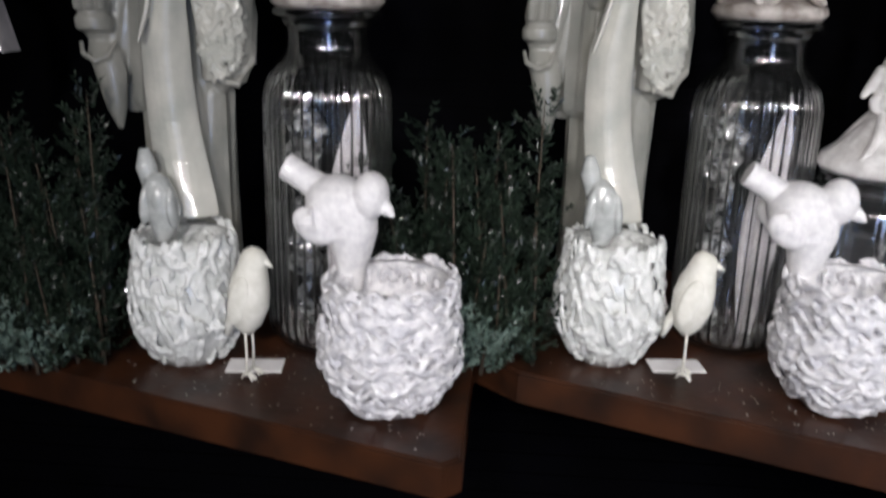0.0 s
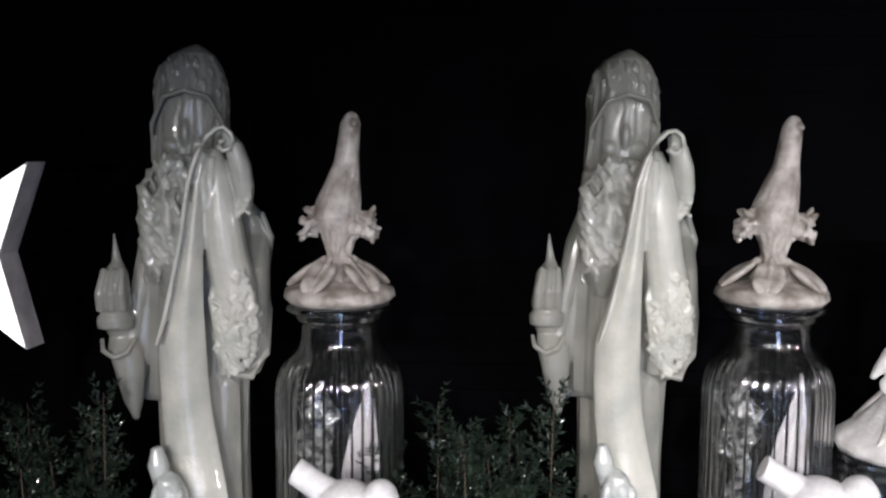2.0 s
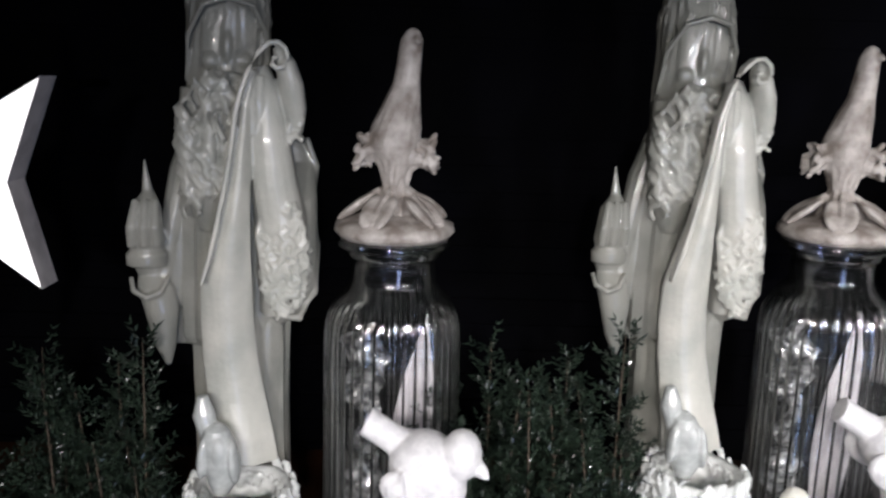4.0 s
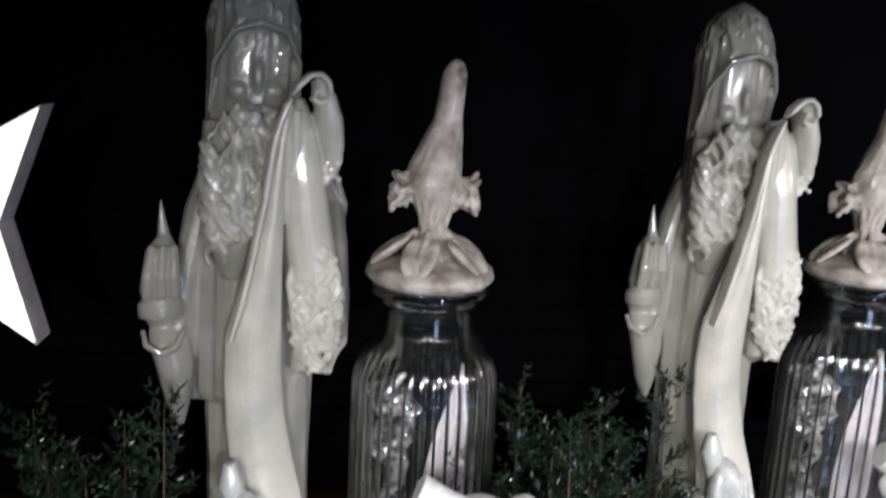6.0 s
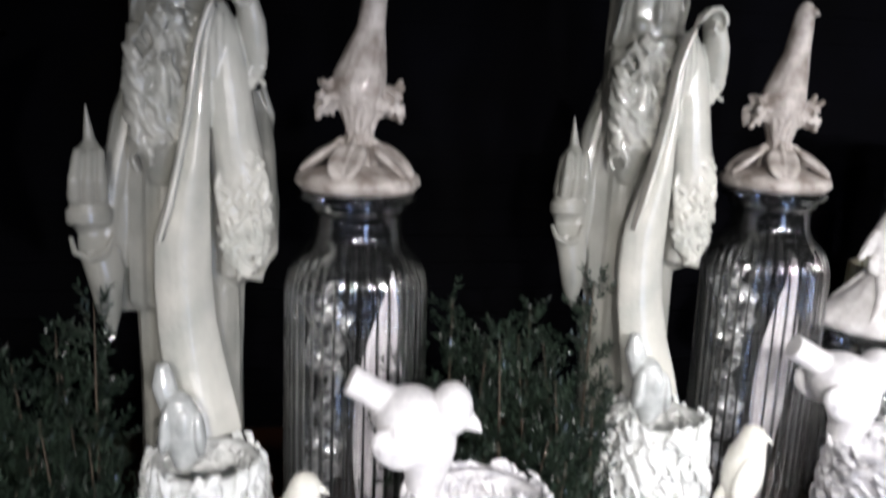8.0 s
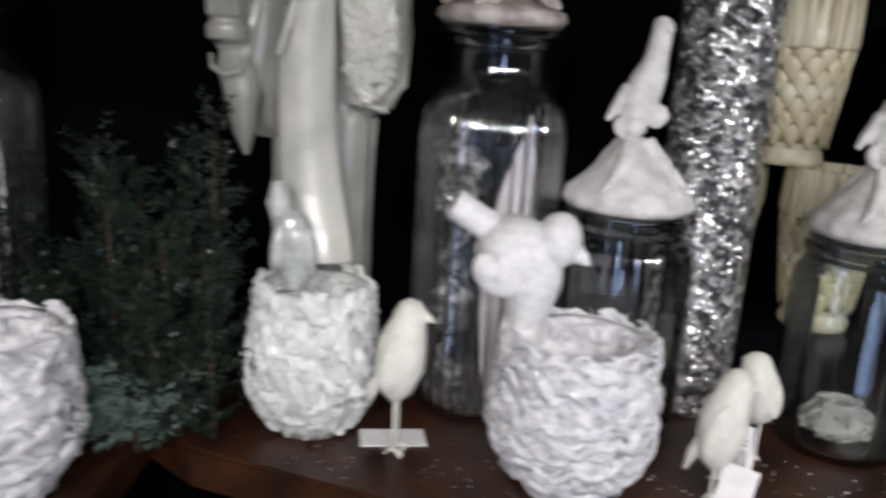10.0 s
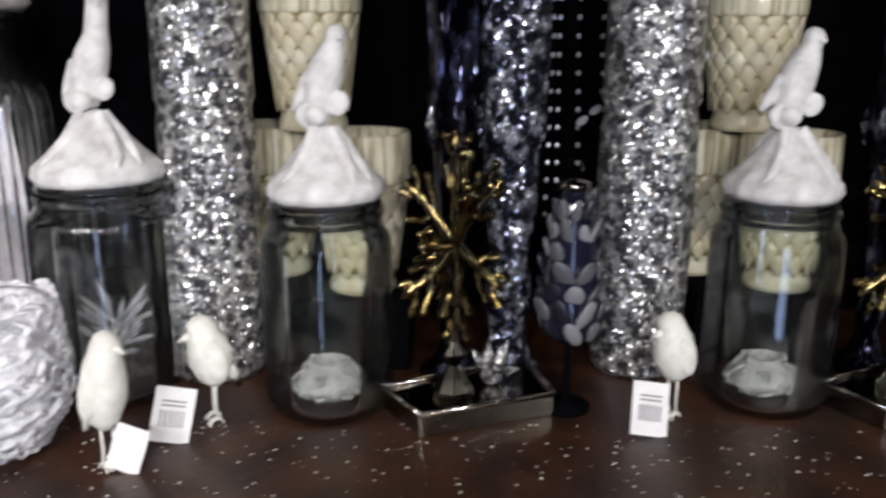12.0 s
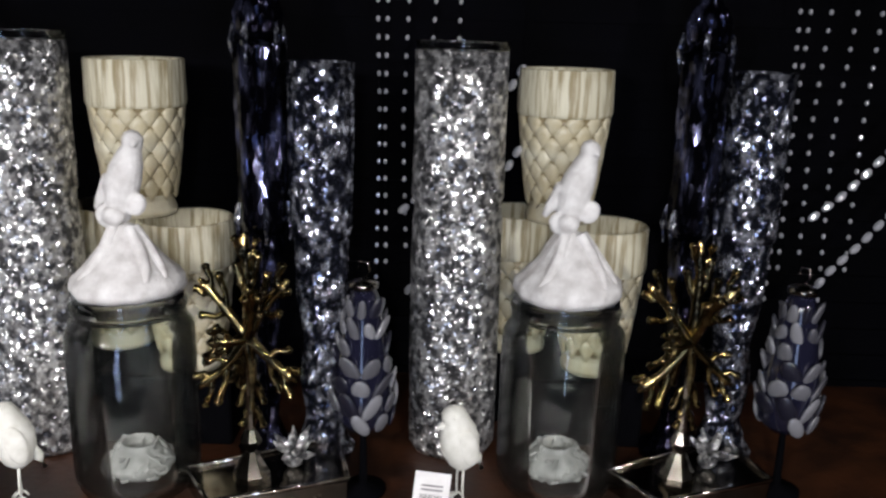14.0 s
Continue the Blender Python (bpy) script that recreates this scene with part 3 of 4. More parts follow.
# ---------------------------------------------------------------- jars
def jar(name, r, h, neck, shoulder, ribs, lid_r, style, label, glass_mat, stone, deep=0.024):
    e = base(name, 0, 0, 0)
    d = h - shoulder
    flange = lid_r * 0.97 if style == "leaf" else neck * 1.1
    outer = [(r * 0.86, 0.0), (r * 0.97, 0.006), (r, 0.016), (r, shoulder * 0.5), (r, shoulder * 0.92), (r * 0.97, shoulder * 0.985), (r * 0.87, shoulder + 0.22 * d), (neck * 1.12, shoulder + 0.42 * d), (neck * 1.01, shoulder + 0.54 * d), (neck, h - 0.007), (neck * 1.12, h - 0.005), (neck * 1.14, h)]
    for _ in range(2):  # round the profile
        outer = outer[:1] + [(a[0] * (1 - w) + b[0] * w, a[1] * (1 - w) + b[1] * w) for a, b in zip(outer, outer[1:]) for w in (0.25, 0.75)] + outer[-1:]
    inner = [(max(q - 0.0022, 0.001), max(z, 0.004)) for q, z in outer][::-1]
    top_rib = shoulder + 0.3 * d
    bm = bmesh.new()

    def rib(a, z):
        if ribs and 0.012 < z < top_rib:
            return 1 + (0.018 if ribs > 30 else 0.008) * math.cos(ribs * a) * min(1.0, (top_rib - z) / 0.016)
        return 1.0
    lathe(bm, outer + inner + [(0.001, 0.004)], ribs * 10 if ribs else 64, True, rib)
    b = part("glass_body", bm, glass_mat, e)
    b.visible_shadow = False
    bm = bmesh.new()
    lathe(bm, [(neck * 0.96, h - deep), (neck * 0.985, h - deep + 0.002), (neck * 0.985, h - 0.002), (flange * 0.96, h + 0.0015), (flange, h + 0.004), (flange * 0.96, h + 0.0075), (0.001, h + 0.0075)], 48)
    part("stopper", bm, glass(name + "_stopper_glass", (0.72, 0.74, 0.80) if deep > 0.01 else (0.9, 0.9, 0.9), 2.8), e, "grey glass stopper under the lid")
    z0 = h + 0.0080
    rnd = random.Random(len(name) + int(h * 1000))
    bm = bmesh.new()
    if style == "leaf":
        lathe(bm, [(lid_r * 0.9, z0), (lid_r, z0 + 0.004), (lid_r * 0.97, z0 + 0.009), (lid_r * 0.7, z0 + 0.013), (lid_r * 0.3, z0 + 0.018), (0.001, z0 + 0.02)], 48, wob=lambda a, z: 1 + 0.015 * math.sin(5 * a))
    else:
        lathe(bm, [(lid_r * 0.94, z0), (lid_r, z0 + 0.004), (lid_r * 0.97, z0 + 0.010), (lid_r * 0.74, z0 + 0.018), (lid_r * 0.46, z0 + 0.030), (lid_r * 0.2, z0 + 0.043), (0.001, z0 + 0.046)], 48,
              wob=lambda a, z: 1 + 0.03 * math.sin(3 * a + 1) + 0.02 * math.sin(11 * a))
    lid = part("lid", bm, stone, e, "plaster lid with a sculpted finial")
    bm = bmesh.new()
    s = lid_r / 0.039
    if style == "leaf":
        top = z0 + 0.131 * s
        for k in range(5):  # drooping pointed leaves with a raised midrib
            a = 2 * math.pi * k / 5 - 1.95
            c, q = math.cos(a), math.sin(a)
            for u in (-1, 1):  # two halves folded along the midrib
                blob(bm, (0.0255 * c - u * 0.0050 * q, 0.0255 * q + u * 0.0050 * c, z0 + 0.0200), (0.0160, 0.0068, 0.0030), (u * 16, 36, math.degrees(a)), 14)
            tube(bm, [(0.010 * c, 0.010 * q, z0 + 0.032), (0.0255 * c, 0.0255 * q, z0 + 0.0220), (0.0385 * c, 0.0385 * q, z0 + 0.0105)], [0.0022, 0.0018, 0.0006], 6)
            for t in range(4):  # veins
                x, z = 0.015 + 0.005 * t, 0.0300 - 0.0036 * t
                for sd in (-1, 1):
                    tube(bm, [(x * c, x * q, z0 + z), ((x + 0.004) * c - sd * 0.007 * q, (x + 0.004) * q + sd * 0.007 * c, z0 + z - 0.004)], [0.0009, 0.0006], 5)
        loft(bm, [(z0 + 0.012, 0.020, 0.020, 0, 0), (z0 + 0.020, 0.0145, 0.0145, 0, 0), (z0 + 0.028, 0.0105, 0.0105, 0, 0), (z0 + 0.036, 0.0085, 0.0085, 0, 0), (z0 + 0.044, 0.0100, 0.0100, 0, 0), (z0 + 0.058, 0.0155, 0.014, 0.001, 0)], 20, wob=lambda a, z: 1 + 0.14 * math.sin(7 * a + 200 * z))
        for k in range(16):  # crinkled ribbon hanging below the bird
            a = 2 * math.pi * k / 16
            tube(bm, [(0.012 * math.cos(a), 0.012 * math.sin(a), z0 + 0.062), (0.0115 * math.cos(a + 0.2), 0.0115 * math.sin(a + 0.2), z0 + 0.050), (0.0085 * math.cos(a + 0.1), 0.0085 * math.sin(a + 0.1), z0 + 0.036 + 0.004 * (k % 3))], [0.0022, 0.0026, 0.0012], 6)
        for sx in (-1, 1):  # two gathered bow loops
            blob(bm, (sx * 0.0185, 0, z0 + 0.058 + 0.002 * sx), (0.0065, 0.0055, 0.0062), seg=14)
            for k in range(40):
                a, u = rnd.uniform(0, 6.28), rnd.uniform(0.1, 1.15)
                p = Vector((sx * (0.012 + 0.0125 * u), 0.006 * math.cos(a) * (0.6 + u), z0 + 0.057 + 0.003 * sx * (u - 1) + 0.0088 * math.sin(a) * (0.5 + 0.6 * u)))
                blob(bm, tuple(p), (rnd.uniform(0.004, 0.0075), 0.0024, 0.0024), (rnd.uniform(-60, 60), rnd.uniform(-70, 70), rnd.uniform(-60, 60)), 7)
        loft(bm, [(z0 + 0.050, 0.012, 0.012, -0.001, 0), (z0 + 0.062, 0.0178, 0.016, -0.002, 0), (z0 + 0.074, 0.0162, 0.0145, 0.0, 0), (z0 + 0.088, 0.0128, 0.0118, 0.003, 0), (z0 + 0.102, 0.0092, 0.009, 0.006, 0), (top - 0.008, 0.0072, 0.0072, 0.009, 0), (top - 0.002, 0.0045, 0.0045, 0.0095, 0), (top, 0.001, 0.001, 0.0095, 0)], 20, wob=lambda a, z: 1 + 0.04 * math.sin(6 * a + 120 * z))
        tube(bm, [(0.009, 0, top - 0.008), (0.013, -0.007, top - 0.0085), (0.014, -0.011, top - 0.010)], [0.005, 0.003, 0.0006], 8)
    else:
        for k, a in enumerate((-0.75, -0.3, 2.2, 4.1)):  # ribbon folds lying on the cone
            q = 0.90
            tube(bm, [(0.2 * lid_r * math.cos(a), 0.2 * lid_r * math.sin(a), z0 + 0.043), (0.47 * lid_r * math.cos(a + 0.1), 0.47 * lid_r * math.sin(a + 0.1), z0 + 0.0295), (0.74 * lid_r * math.cos(a), 0.74 * lid_r * math.sin(a), z0 + 0.0175), (q * lid_r * math.cos(a - 0.1), q * lid_r * math.sin(a - 0.1), z0 + 0.012)], [0.004, 0.0042, 0.0036, 0.0015], 8)
        for sx in (-1, 1):  # bow
            blob(bm, (0.010 * sx + 0.001, -0.005, z0 + 0.054 + 0.004 * sx), (0.0065, 0.0045, 0.0078), (0, 24 * sx, 0), 14)
        blob(bm, (-0.003, -0.008, z0 + 0.051), (0.0075, 0.006, 0.0065), seg=14)
        top = z0 + 0.112 * s
        loft(bm, [(z0 + 0.046, 0.006, 0.006, -0.002, 0), (z0 + 0.056, 0.0095, 0.0095, -0.001, 0), (z0 + 0.070, 0.0118, 0.011, 0.001, 0), (z0 + 0.082, 0.0108, 0.010, 0.004, 0), (z0 + 0.092, 0.0075, 0.0072, 0.007, 0), (top - 0.010, 0.0066, 0.0066, 0.009, 0), (top - 0.005, 0.0066, 0.0066, 0.0095, 0), (top - 0.0015, 0.0045, 0.0045, 0.009, 0), (top, 0.001, 0.001, 0.009, 0)], 20)
        tube(bm, [(-0.006, 0, z0 + 0.074), (-0.014, 0.002, z0 + 0.060), (-0.018, 0.003, z0 + 0.053)], [0.006, 0.004, 0.002], 8)
        tube(bm, [(0.0085, 0, top - 0.007), (0.012, -0.006, top - 0.0075), (0.0135, -0.010, top - 0.009)], [0.005, 0.003, 0.0006], 8)
    f = part("finial", bm, stone, lid)
    remeshed(f, 0.0009, 1)
    return tagged(e, label, "glass jar", "lidded glass jars")


def feather_sheet(h, w, label):
    """A white feather standing folded inside a jar."""
    bm = bmesh.new()
    rows = []
    for i in range(15):
        u = i / 14
        wd = w * (0.35 + 0.65 * math.sin(math.pi * min(1, 0.15 + 0.85 * (1 - u)) ** 0.9)) * (1 - u ** 4)
        row = []
        for k in range(9):
            v = k / 8 - 0.5
            row.append(bm.verts.new((v * wd + 0.012 * u * u, 0.004 * math.cos(7 * v) + 0.0012 * math.sin(40 * v + 5 * u), h * u)))
        rows.append(row)
    for r0, r1 in zip(rows, rows[1:]):
        for k in range(8):
            bm.faces.new((r0[k], r0[k + 1], r1[k + 1], r1[k]))
    e = base("feather", 0, 0, 0)
    v = part("vane", bm, M_FEATHER, e)
    m = v.modifiers.new("thick", "SOLIDIFY")
    m.thickness = 0.0006
    bm = bmesh.new()
    tube(bm, [(0, -0.001, 0.0), (0.003, -0.002, h * 0.5), (0.012, -0.001, h * 1.01)], [0.0012, 0.001, 0.0003], 6)
    part("quill", bm, M_PAPER, e)
    return tagged(e, label, "feather")


# Made-up foil twist whose sparkle stands in for reflections in the ribbed glass.
def tinsel_twist(h, label):
    rnd = random.Random(6)
    e = base("tinsel_twist", 0, 0, 0)
    bm = bmesh.new()
    n = 26
    tube(bm, [(0.006 * math.sin(k * 1.3), 0.006 * math.cos(k * 1.1), h * k / (n - 1)) for k in range(n)], [0.0012 if k in (0, n - 1) else rnd.uniform(0.003, 0.0075) + (0.007 if 0.62 < k / n < 0.92 or 0.25 < k / n < 0.42 else 0) for k in range(n)], 14)
    part("foil_twist", bm, M_FOIL, e, smooth=False)
    return tagged(e, label, "tinsel")


def crystal_shards(r, count, label, seed=3):
    rnd = random.Random(seed)
    e = base("crystal_picks", 0, 0, 0)
    bm = bmesh.new()
    tube(bm, [(0, 0, 0), (0, 0, 0.05)], 0.0015, 6)
    part("stem", bm, M_FOIL, e)
    for i in range(count):
        a = rnd.uniform(0, 6.28)
        t = rnd.uniform(0.2, 1.0)
        ln = rnd.uniform(0.022, 0.042)
        d = Vector((math.cos(a) * t, math.sin(a) * t, rnd.uniform(0.2, 1.1))).normalized()
        p = Vector((0, 0, rnd.uniform(0.012, 0.045)))
        bm = bmesh.new()
        tube(bm, [p, p + d * ln * 0.7, p + d * ln], [0.0008, 0.0022, 0.0002], 5)
        part("crystal", bm, M_SHARD, e, smooth=False)
    return tagged(e, label, "ornament")


M_SHARD = mat("pale_crystal", (0.5, 0.5, 0.52), 0.1, coat=1.0, col2=(0.3, 0.3, 0.32), scale=100)


# ---------------------------------------------------------------- tags
def price_card(w, h, label, m, printed=True):
    e = base("price_tag", 0, 0, 0)
    bm = bmesh.new()
    box(bm, (0, 0, h / 2), (w, 0.0007, h))
    part("card", bm, M_PAPER, e, smooth=False)
    if printed:
        rnd = random.Random(4)
        x = -0.3 * w
        while x < 0.3 * w:
            wd = rnd.uniform(0.015, 0.05) * w
            bm = bmesh.new()
            box(bm, (x, -0.0006, h * 0.42), (wd, 0.0003, h * 0.3))
            part("printed_bar", bm, M_INK, e, smooth=False)
            x += wd + rnd.uniform(0.02, 0.05) * w
        for z in (0.66, 0.74):
            bm = bmesh.new()
            box(bm, (0, -0.0006, h * z), (0.6 * w, 0.0003, h * 0.035))
            part("printed_line", bm, M_INK, e, smooth=False)
    e.matrix_basis = m
    return tagged(e, label, "price tag", "price tags")


# ---------------------------------------------------------------- greenery
def evergreen(name, sprigs, material, label, seed, needle=0.007):
    """sprigs: (x, y, height, lean x, lean y)."""
    rnd = random.Random(seed)
    e = base(name, 0, 0, 0)
    stems, leaves = bmesh.new(), bmesh.new()
    vs, fs = [], []
    for x, y, h, lx, ly in sprigs:
        ax = [Vector((x + lx * (k / 10) ** 1.5, y + ly * (k / 10) ** 1.5, h * k / 10)) for k in range(11)]
        tube(stems, ax, [0.0018 * (1 - 0.085 * k) for k in range(11)], 6)
        nb = int(abs(h) / 0.0038) + 8
        for i in range(nb):
            u = (i + rnd.random()) / nb
            k = min(int(u * 10), 9)
            p = ax[k].lerp(ax[k + 1], u * 10 - k)
            a = rnd.uniform(0, 6.283)
            d = Vector((math.cos(a), math.sin(a), rnd.uniform(0.3, 1.3))).normalized()
            ln = (0.034 * (1 - u) + 0.012) * rnd.uniform(0.6, 1.15)
            n = max(3, int(ln / 0.0032))
            bend = Vector((rnd.uniform(-.3, .3), rnd.uniform(-.3, .3), 0.5))
            for j in range(n):
                v = (j + 1) / n
                q = p + d * ln * v + bend * ln * 0.35 * v * v
                for s in range(3):
                    b = rnd.uniform(0, 6.283)
                    w = (d * 1.0 + Vector((math.cos(b), math.sin(b), 0.6 * math.sin(b * 2))) * 0.9).normalized() * needle * rnd.uniform(0.6, 1.2)
                    side = w.cross(Vector((0.3, 0.5, 0.8))).normalized() * needle * 0.16
                    nn = w.cross(side).normalized() * needle * 0.1
                    i0 = len(vs)
                    vs += [q - side * 0.5, q + w * 0.5 + side + nn, q + w, q + w * 0.5 - side + nn, q + w * 0.4 - nn]
                    fs += [(i0, i0 + 1, i0 + 2), (i0, i0 + 2, i0 + 3), (i0, i0 + 4, i0 + 1), (i0, i0 + 3, i0 + 4)]
    part("stem", stems, M_STEM, e)
    leaves.free()
    me = bpy.data.meshes.new("needles")
    me.from_pydata([tuple(v) for v in vs], [], fs)
    me.materials.append(material)
    ob = new("needles", me)
    ob.parent = e
    ob["kind"] = "stuff"
    return tagged(e, label, "greenery")


# ---------------------------------------------------------------- star
def star_lamp(R, squeeze, depth):
    e = base("star_lamp", 0, 0, 0)
    pts = []
    for k in range(10):
        a = math.pi + math.pi * k / 5
        q = R if k % 2 == 0 else 0.40 * R
        pts.append((q * math.cos(a) * squeeze, q * math.sin(a)))
    bm = bmesh.new()
    fr = [bm.verts.new((x * 0.97, -depth / 2 - 0.001, z * 0.97)) for x, z in pts]
    bk = [bm.verts.new((x * 0.97, -depth / 2 + 0.001, z * 0.97)) for x, z in pts]
    bm.faces.new(fr)
    bm.faces.new(bk[::-1])
    for i in range(10):
        j = (i + 1) % 10
        bm.faces.new((fr[i], fr[j], bk[j], bk[i]))
    part("front_panel", bm, M_STAR, e, "glowing white front", smooth=False)
    bm = bmesh.new()
    fr = [bm.verts.new((x, -depth / 2, z)) for x, z in pts]
    bk = [bm.verts.new((x, depth / 2, z)) for x, z in pts]
    ir = [bm.verts.new((x * 0.96, -depth / 2, z * 0.96)) for x, z in pts]
    bm.faces.new(bk[::-1])
    for i in range(10):
        j = (i + 1) % 10
        bm.faces.new((fr[i], fr[j], bk[j], bk[i]))
        bm.faces.new((fr[i], fr[j], ir[j], ir[i]))
    part("rim", bm, M_STAR_EDGE, e, smooth=False)
    bm = bmesh.new()
    tube(bm, [(0.0, depth / 2, 0.05), (0.0, 0.11, 0.06), (0.0, 0.217, 0.06)], 0.003, 8)
    part("bracket", bm, M_WALL, e)
    return tagged(e, "glowing white wooden five-pointed star lamp on the wall", "star lamp")


# ---------------------------------------------------------------- silver, cream and gold things
def glitter_vase(r, h):
    e = base("mercury_glass_vase", 0, 0, 0)
    wob = lambda a, z: 1 + 0.015 * math.sin(7 * a + 120 * z) + 0.012 * math.sin(19 * a - 210 * z)
    bm = bmesh.new()
    lathe(bm, [(r * 0.9, 0.0), (r, 0.006), (r, h * 0.28), (r, h * 0.5), (r * 0.98, h * 0.6), (r * 0.94, h * 0.625), (r * 0.95, h * 0.64)], 64, wob=wob)
    part("lower_cylinder", bm, M_FOIL, e)
    bm = bmesh.new()
    lathe(bm, [(r * 0.93, h * 0.641), (r, h * 0.66), (r * 0.97, h * 0.8), (r * 0.98, h), (r * 0.94, h), (r * 0.92, h * 0.7), (0.001, h * 0.7)], 64, wob=wob)
    part("upper_cylinder", bm, M_FOIL, e)
    bm = bmesh.new()
    lathe(bm, [(r * 0.97, h + 0.0005), (r * 1.0, h + 0.0005), (r * 1.0, h + 0.006), (r * 0.985, h + 0.0068), (r * 0.97, h + 0.006), (r * 0.97, h + 0.0005)], 64, cap=False)
    g = part("glass_rim", bm, M_SLEEVE, e)
    g.visible_shadow = False
    return tagged(e, "tall crackled silver mercury glass cylinder vase", "vase", "silver vases")


def pinecone_cup(r, h):
    """Cream goblet with a plain grained collar over a net of raised scales."""
    e = base("scaled_goblet", 0, 0, 0)

    def rad(t):
        return r * (0.76 + 0.24 * max(0, min(1, t)) ** 0.9)
    bm = bmesh.new()
    lathe(bm, [(r * 0.7, 0), (r * 0.72, 0.004), (r * 0.66, 0.010), (r * 0.64, 0.014), (r * 0.70, h * 0.14)], 40)
    part("foot", bm, M_CREAM, e)
    bm = bmesh.new()
    lathe(bm, [(rad(k / 12) * 0.965, h * (0.141 + 0.56 * k / 12)) for k in range(13)] + [(r * 0.8, h * 0.705)], 56)
    part("body", bm, M_CREAM_STAIN, e, "brown-washed ground between raised scales")
    bm = bmesh.new()
    lathe(bm, [(r * 0.95, h * 0.700), (r * 1.0, h * 0.702), (r * 1.02, h * 0.715), (r * 1.025, h * 0.74), (r * 1.015, h * 0.99), (r * 0.985, h), (r * 0.91, h * 0.99), (r * 0.86, h * 0.75), (r * 0.6, h * 0.715), (0.001, h * 0.715)], 168,
          wob=lambda a, z: 1 + (0.006 * math.sin(42 * a + 9 * math.sin(3 * a) + 40 * z) + 0.004 * math.sin(67 * a + 5 * math.sin(2 * a) - 30 * z) if 0.73 * h < z < 0.985 * h else 0))
    part("collar", bm, M_CREAM_GRAIN, e, "plain collar with a carved wood grain")
    n = 13
    da, dz = math.pi / n, 0.098 * h
    for row in range(7):
        z = h * (0.185 + 0.080 * row)
        bm = bmesh.new()
        rings = []
        for grow, lift in ((0.98, 0.93), (0.84, 0.985), (0.4, 1.0)):
            ring = []
            for u, v in ((0, -1), (0.55, -0.55), (0.98, 0.1), (0.6, 0.6), (0, 0.95), (-0.6, 0.6), (-0.98, 0.1), (-0.55, -0.55)):
                zz = min(z + v * dz * grow * 0.9, h * 0.702)
                q = rad(min(1, max(0, (zz / h - 0.14) / 0.56))) * lift
                ring.append(bm.verts.new((q * math.cos(u * da * grow), q * math.sin(u * da * grow), zz)))
            rings.append(ring)
        for r0, r1 in zip(rings, rings[1:]):
            for k in range(8):
                m = (k + 1) % 8
                bm.faces.new((r0[k], r0[m], r1[m], r1[k]))
        bm.faces.new(rings[-1])
        bm.faces.new(rings[0][::-1])
        first_scale = part("scale", bm, M_CREAM, e)
        for k in range(n):
            ob = first_scale if k == 0 else new("scale", first_scale.data)
            ob.parent = e
            ob.matrix_basis = pose(0, 0, 0, 0, 0, 360 * (k + 0.5 * (row % 2)) / n)
    return tagged(e, "cream ceramic goblet with raised pine-cone scale pattern", "goblet", "cream goblets")


def dark_candlestick(h):
    e = base("dark_glass_candlestick", 0, 0, 0)
    flute = lambda a, z: 1 + 0.05 * math.sin(8 * a)
    bm = bmesh.new()
    lathe(bm, [(0.021, 0), (0.022, 0.006), (0.012, 0.014), (0.007, 0.03), (0.010, 0.05), (0.006, 0.065), (0.009, 0.10), (0.012, 0.14), (0.0135, 0.17)], 32, wob=flute)
    part("stem", bm, M_DARK_GLASS, e)
    bm = bmesh.new()
    lathe(bm, [(0.0135, 0.1705), (0.0165, 0.18), (0.017, h * 0.8), (0.0165, h * 0.81), (0.012, h * 0.815)], 32, wob=flute)
    part("column", bm, M_DARK_GLASS, e)
    bm = bmesh.new()
    lathe(bm, [(0.010, h * 0.8155), (0.014, h * 0.83), (0.0155, h * 0.86), (0.012, h * 0.885), (0.007, h * 0.9), (0.0095, h * 0.93), (0.006, h * 0.96), (0.007, h)], 32, wob=lambda a, z: 1 + 0.12 * math.sin(6 * a))
    part("finial", bm, M_DARK_GLASS, e)
    for k in range(10):
        a = 2 * math.pi * k / 10
        bm = bmesh.new()
        z = h * (0.845 if k % 2 else 0.52)
        rr = 0.0165 if k % 2 else 0.0175
        tube(bm, [(rr * math.cos(a), rr * math.sin(a), z), (rr * 1.12 * math.cos(a), rr * 1.12 * math.sin(a), z - 0.012), (rr * 1.05 * math.cos(a), rr * 1.05 * math.sin(a), z - 0.028)], [0.0012, 0.0026, 0.0004], 6)
        part("glass_drop", bm, M_FOIL_BLUE, e, smooth=False)
    return tagged(e, "tall dark blue fluted glass candlestick with drops", "candlestick", "dark candlesticks")


def silver_tumbler(r, h):
    e = base("silvered_goblet", 0, 0, 0)
    wob = lambda a, z: 1 + 0.02 * math.sin(5 * a + 90 * z) + 0.015 * math.sin(14 * a - 150 * z)
    bm = bmesh.new()
    lathe(bm, [(r * 1.0, 0), (r * 1.05, 0.004), (r * 0.8, 0.012), (r * 0.55, 0.03), (r * 0.75, 0.06), (r * 0.6, 0.09), (r * 0.82, 0.125), (r * 0.85, h * 0.58)], 40, wob=wob)
    part("stem", bm, M_FOIL_BLUE, e)
    bm = bmesh.new()
    lathe(bm, [(r * 0.86, h * 0.581), (r * 0.97, h * 0.6), (r, h * 0.8), (r * 1.02, h), (r * 0.96, h), (r * 0.92, h * 0.65), (0.001, h * 0.62)], 48, wob=wob)
    part("bowl", bm, M_FOIL_BLUE, e)
    return tagged(e, "blue-silver mottled mercury glass goblet", "goblet", "silvered goblets")


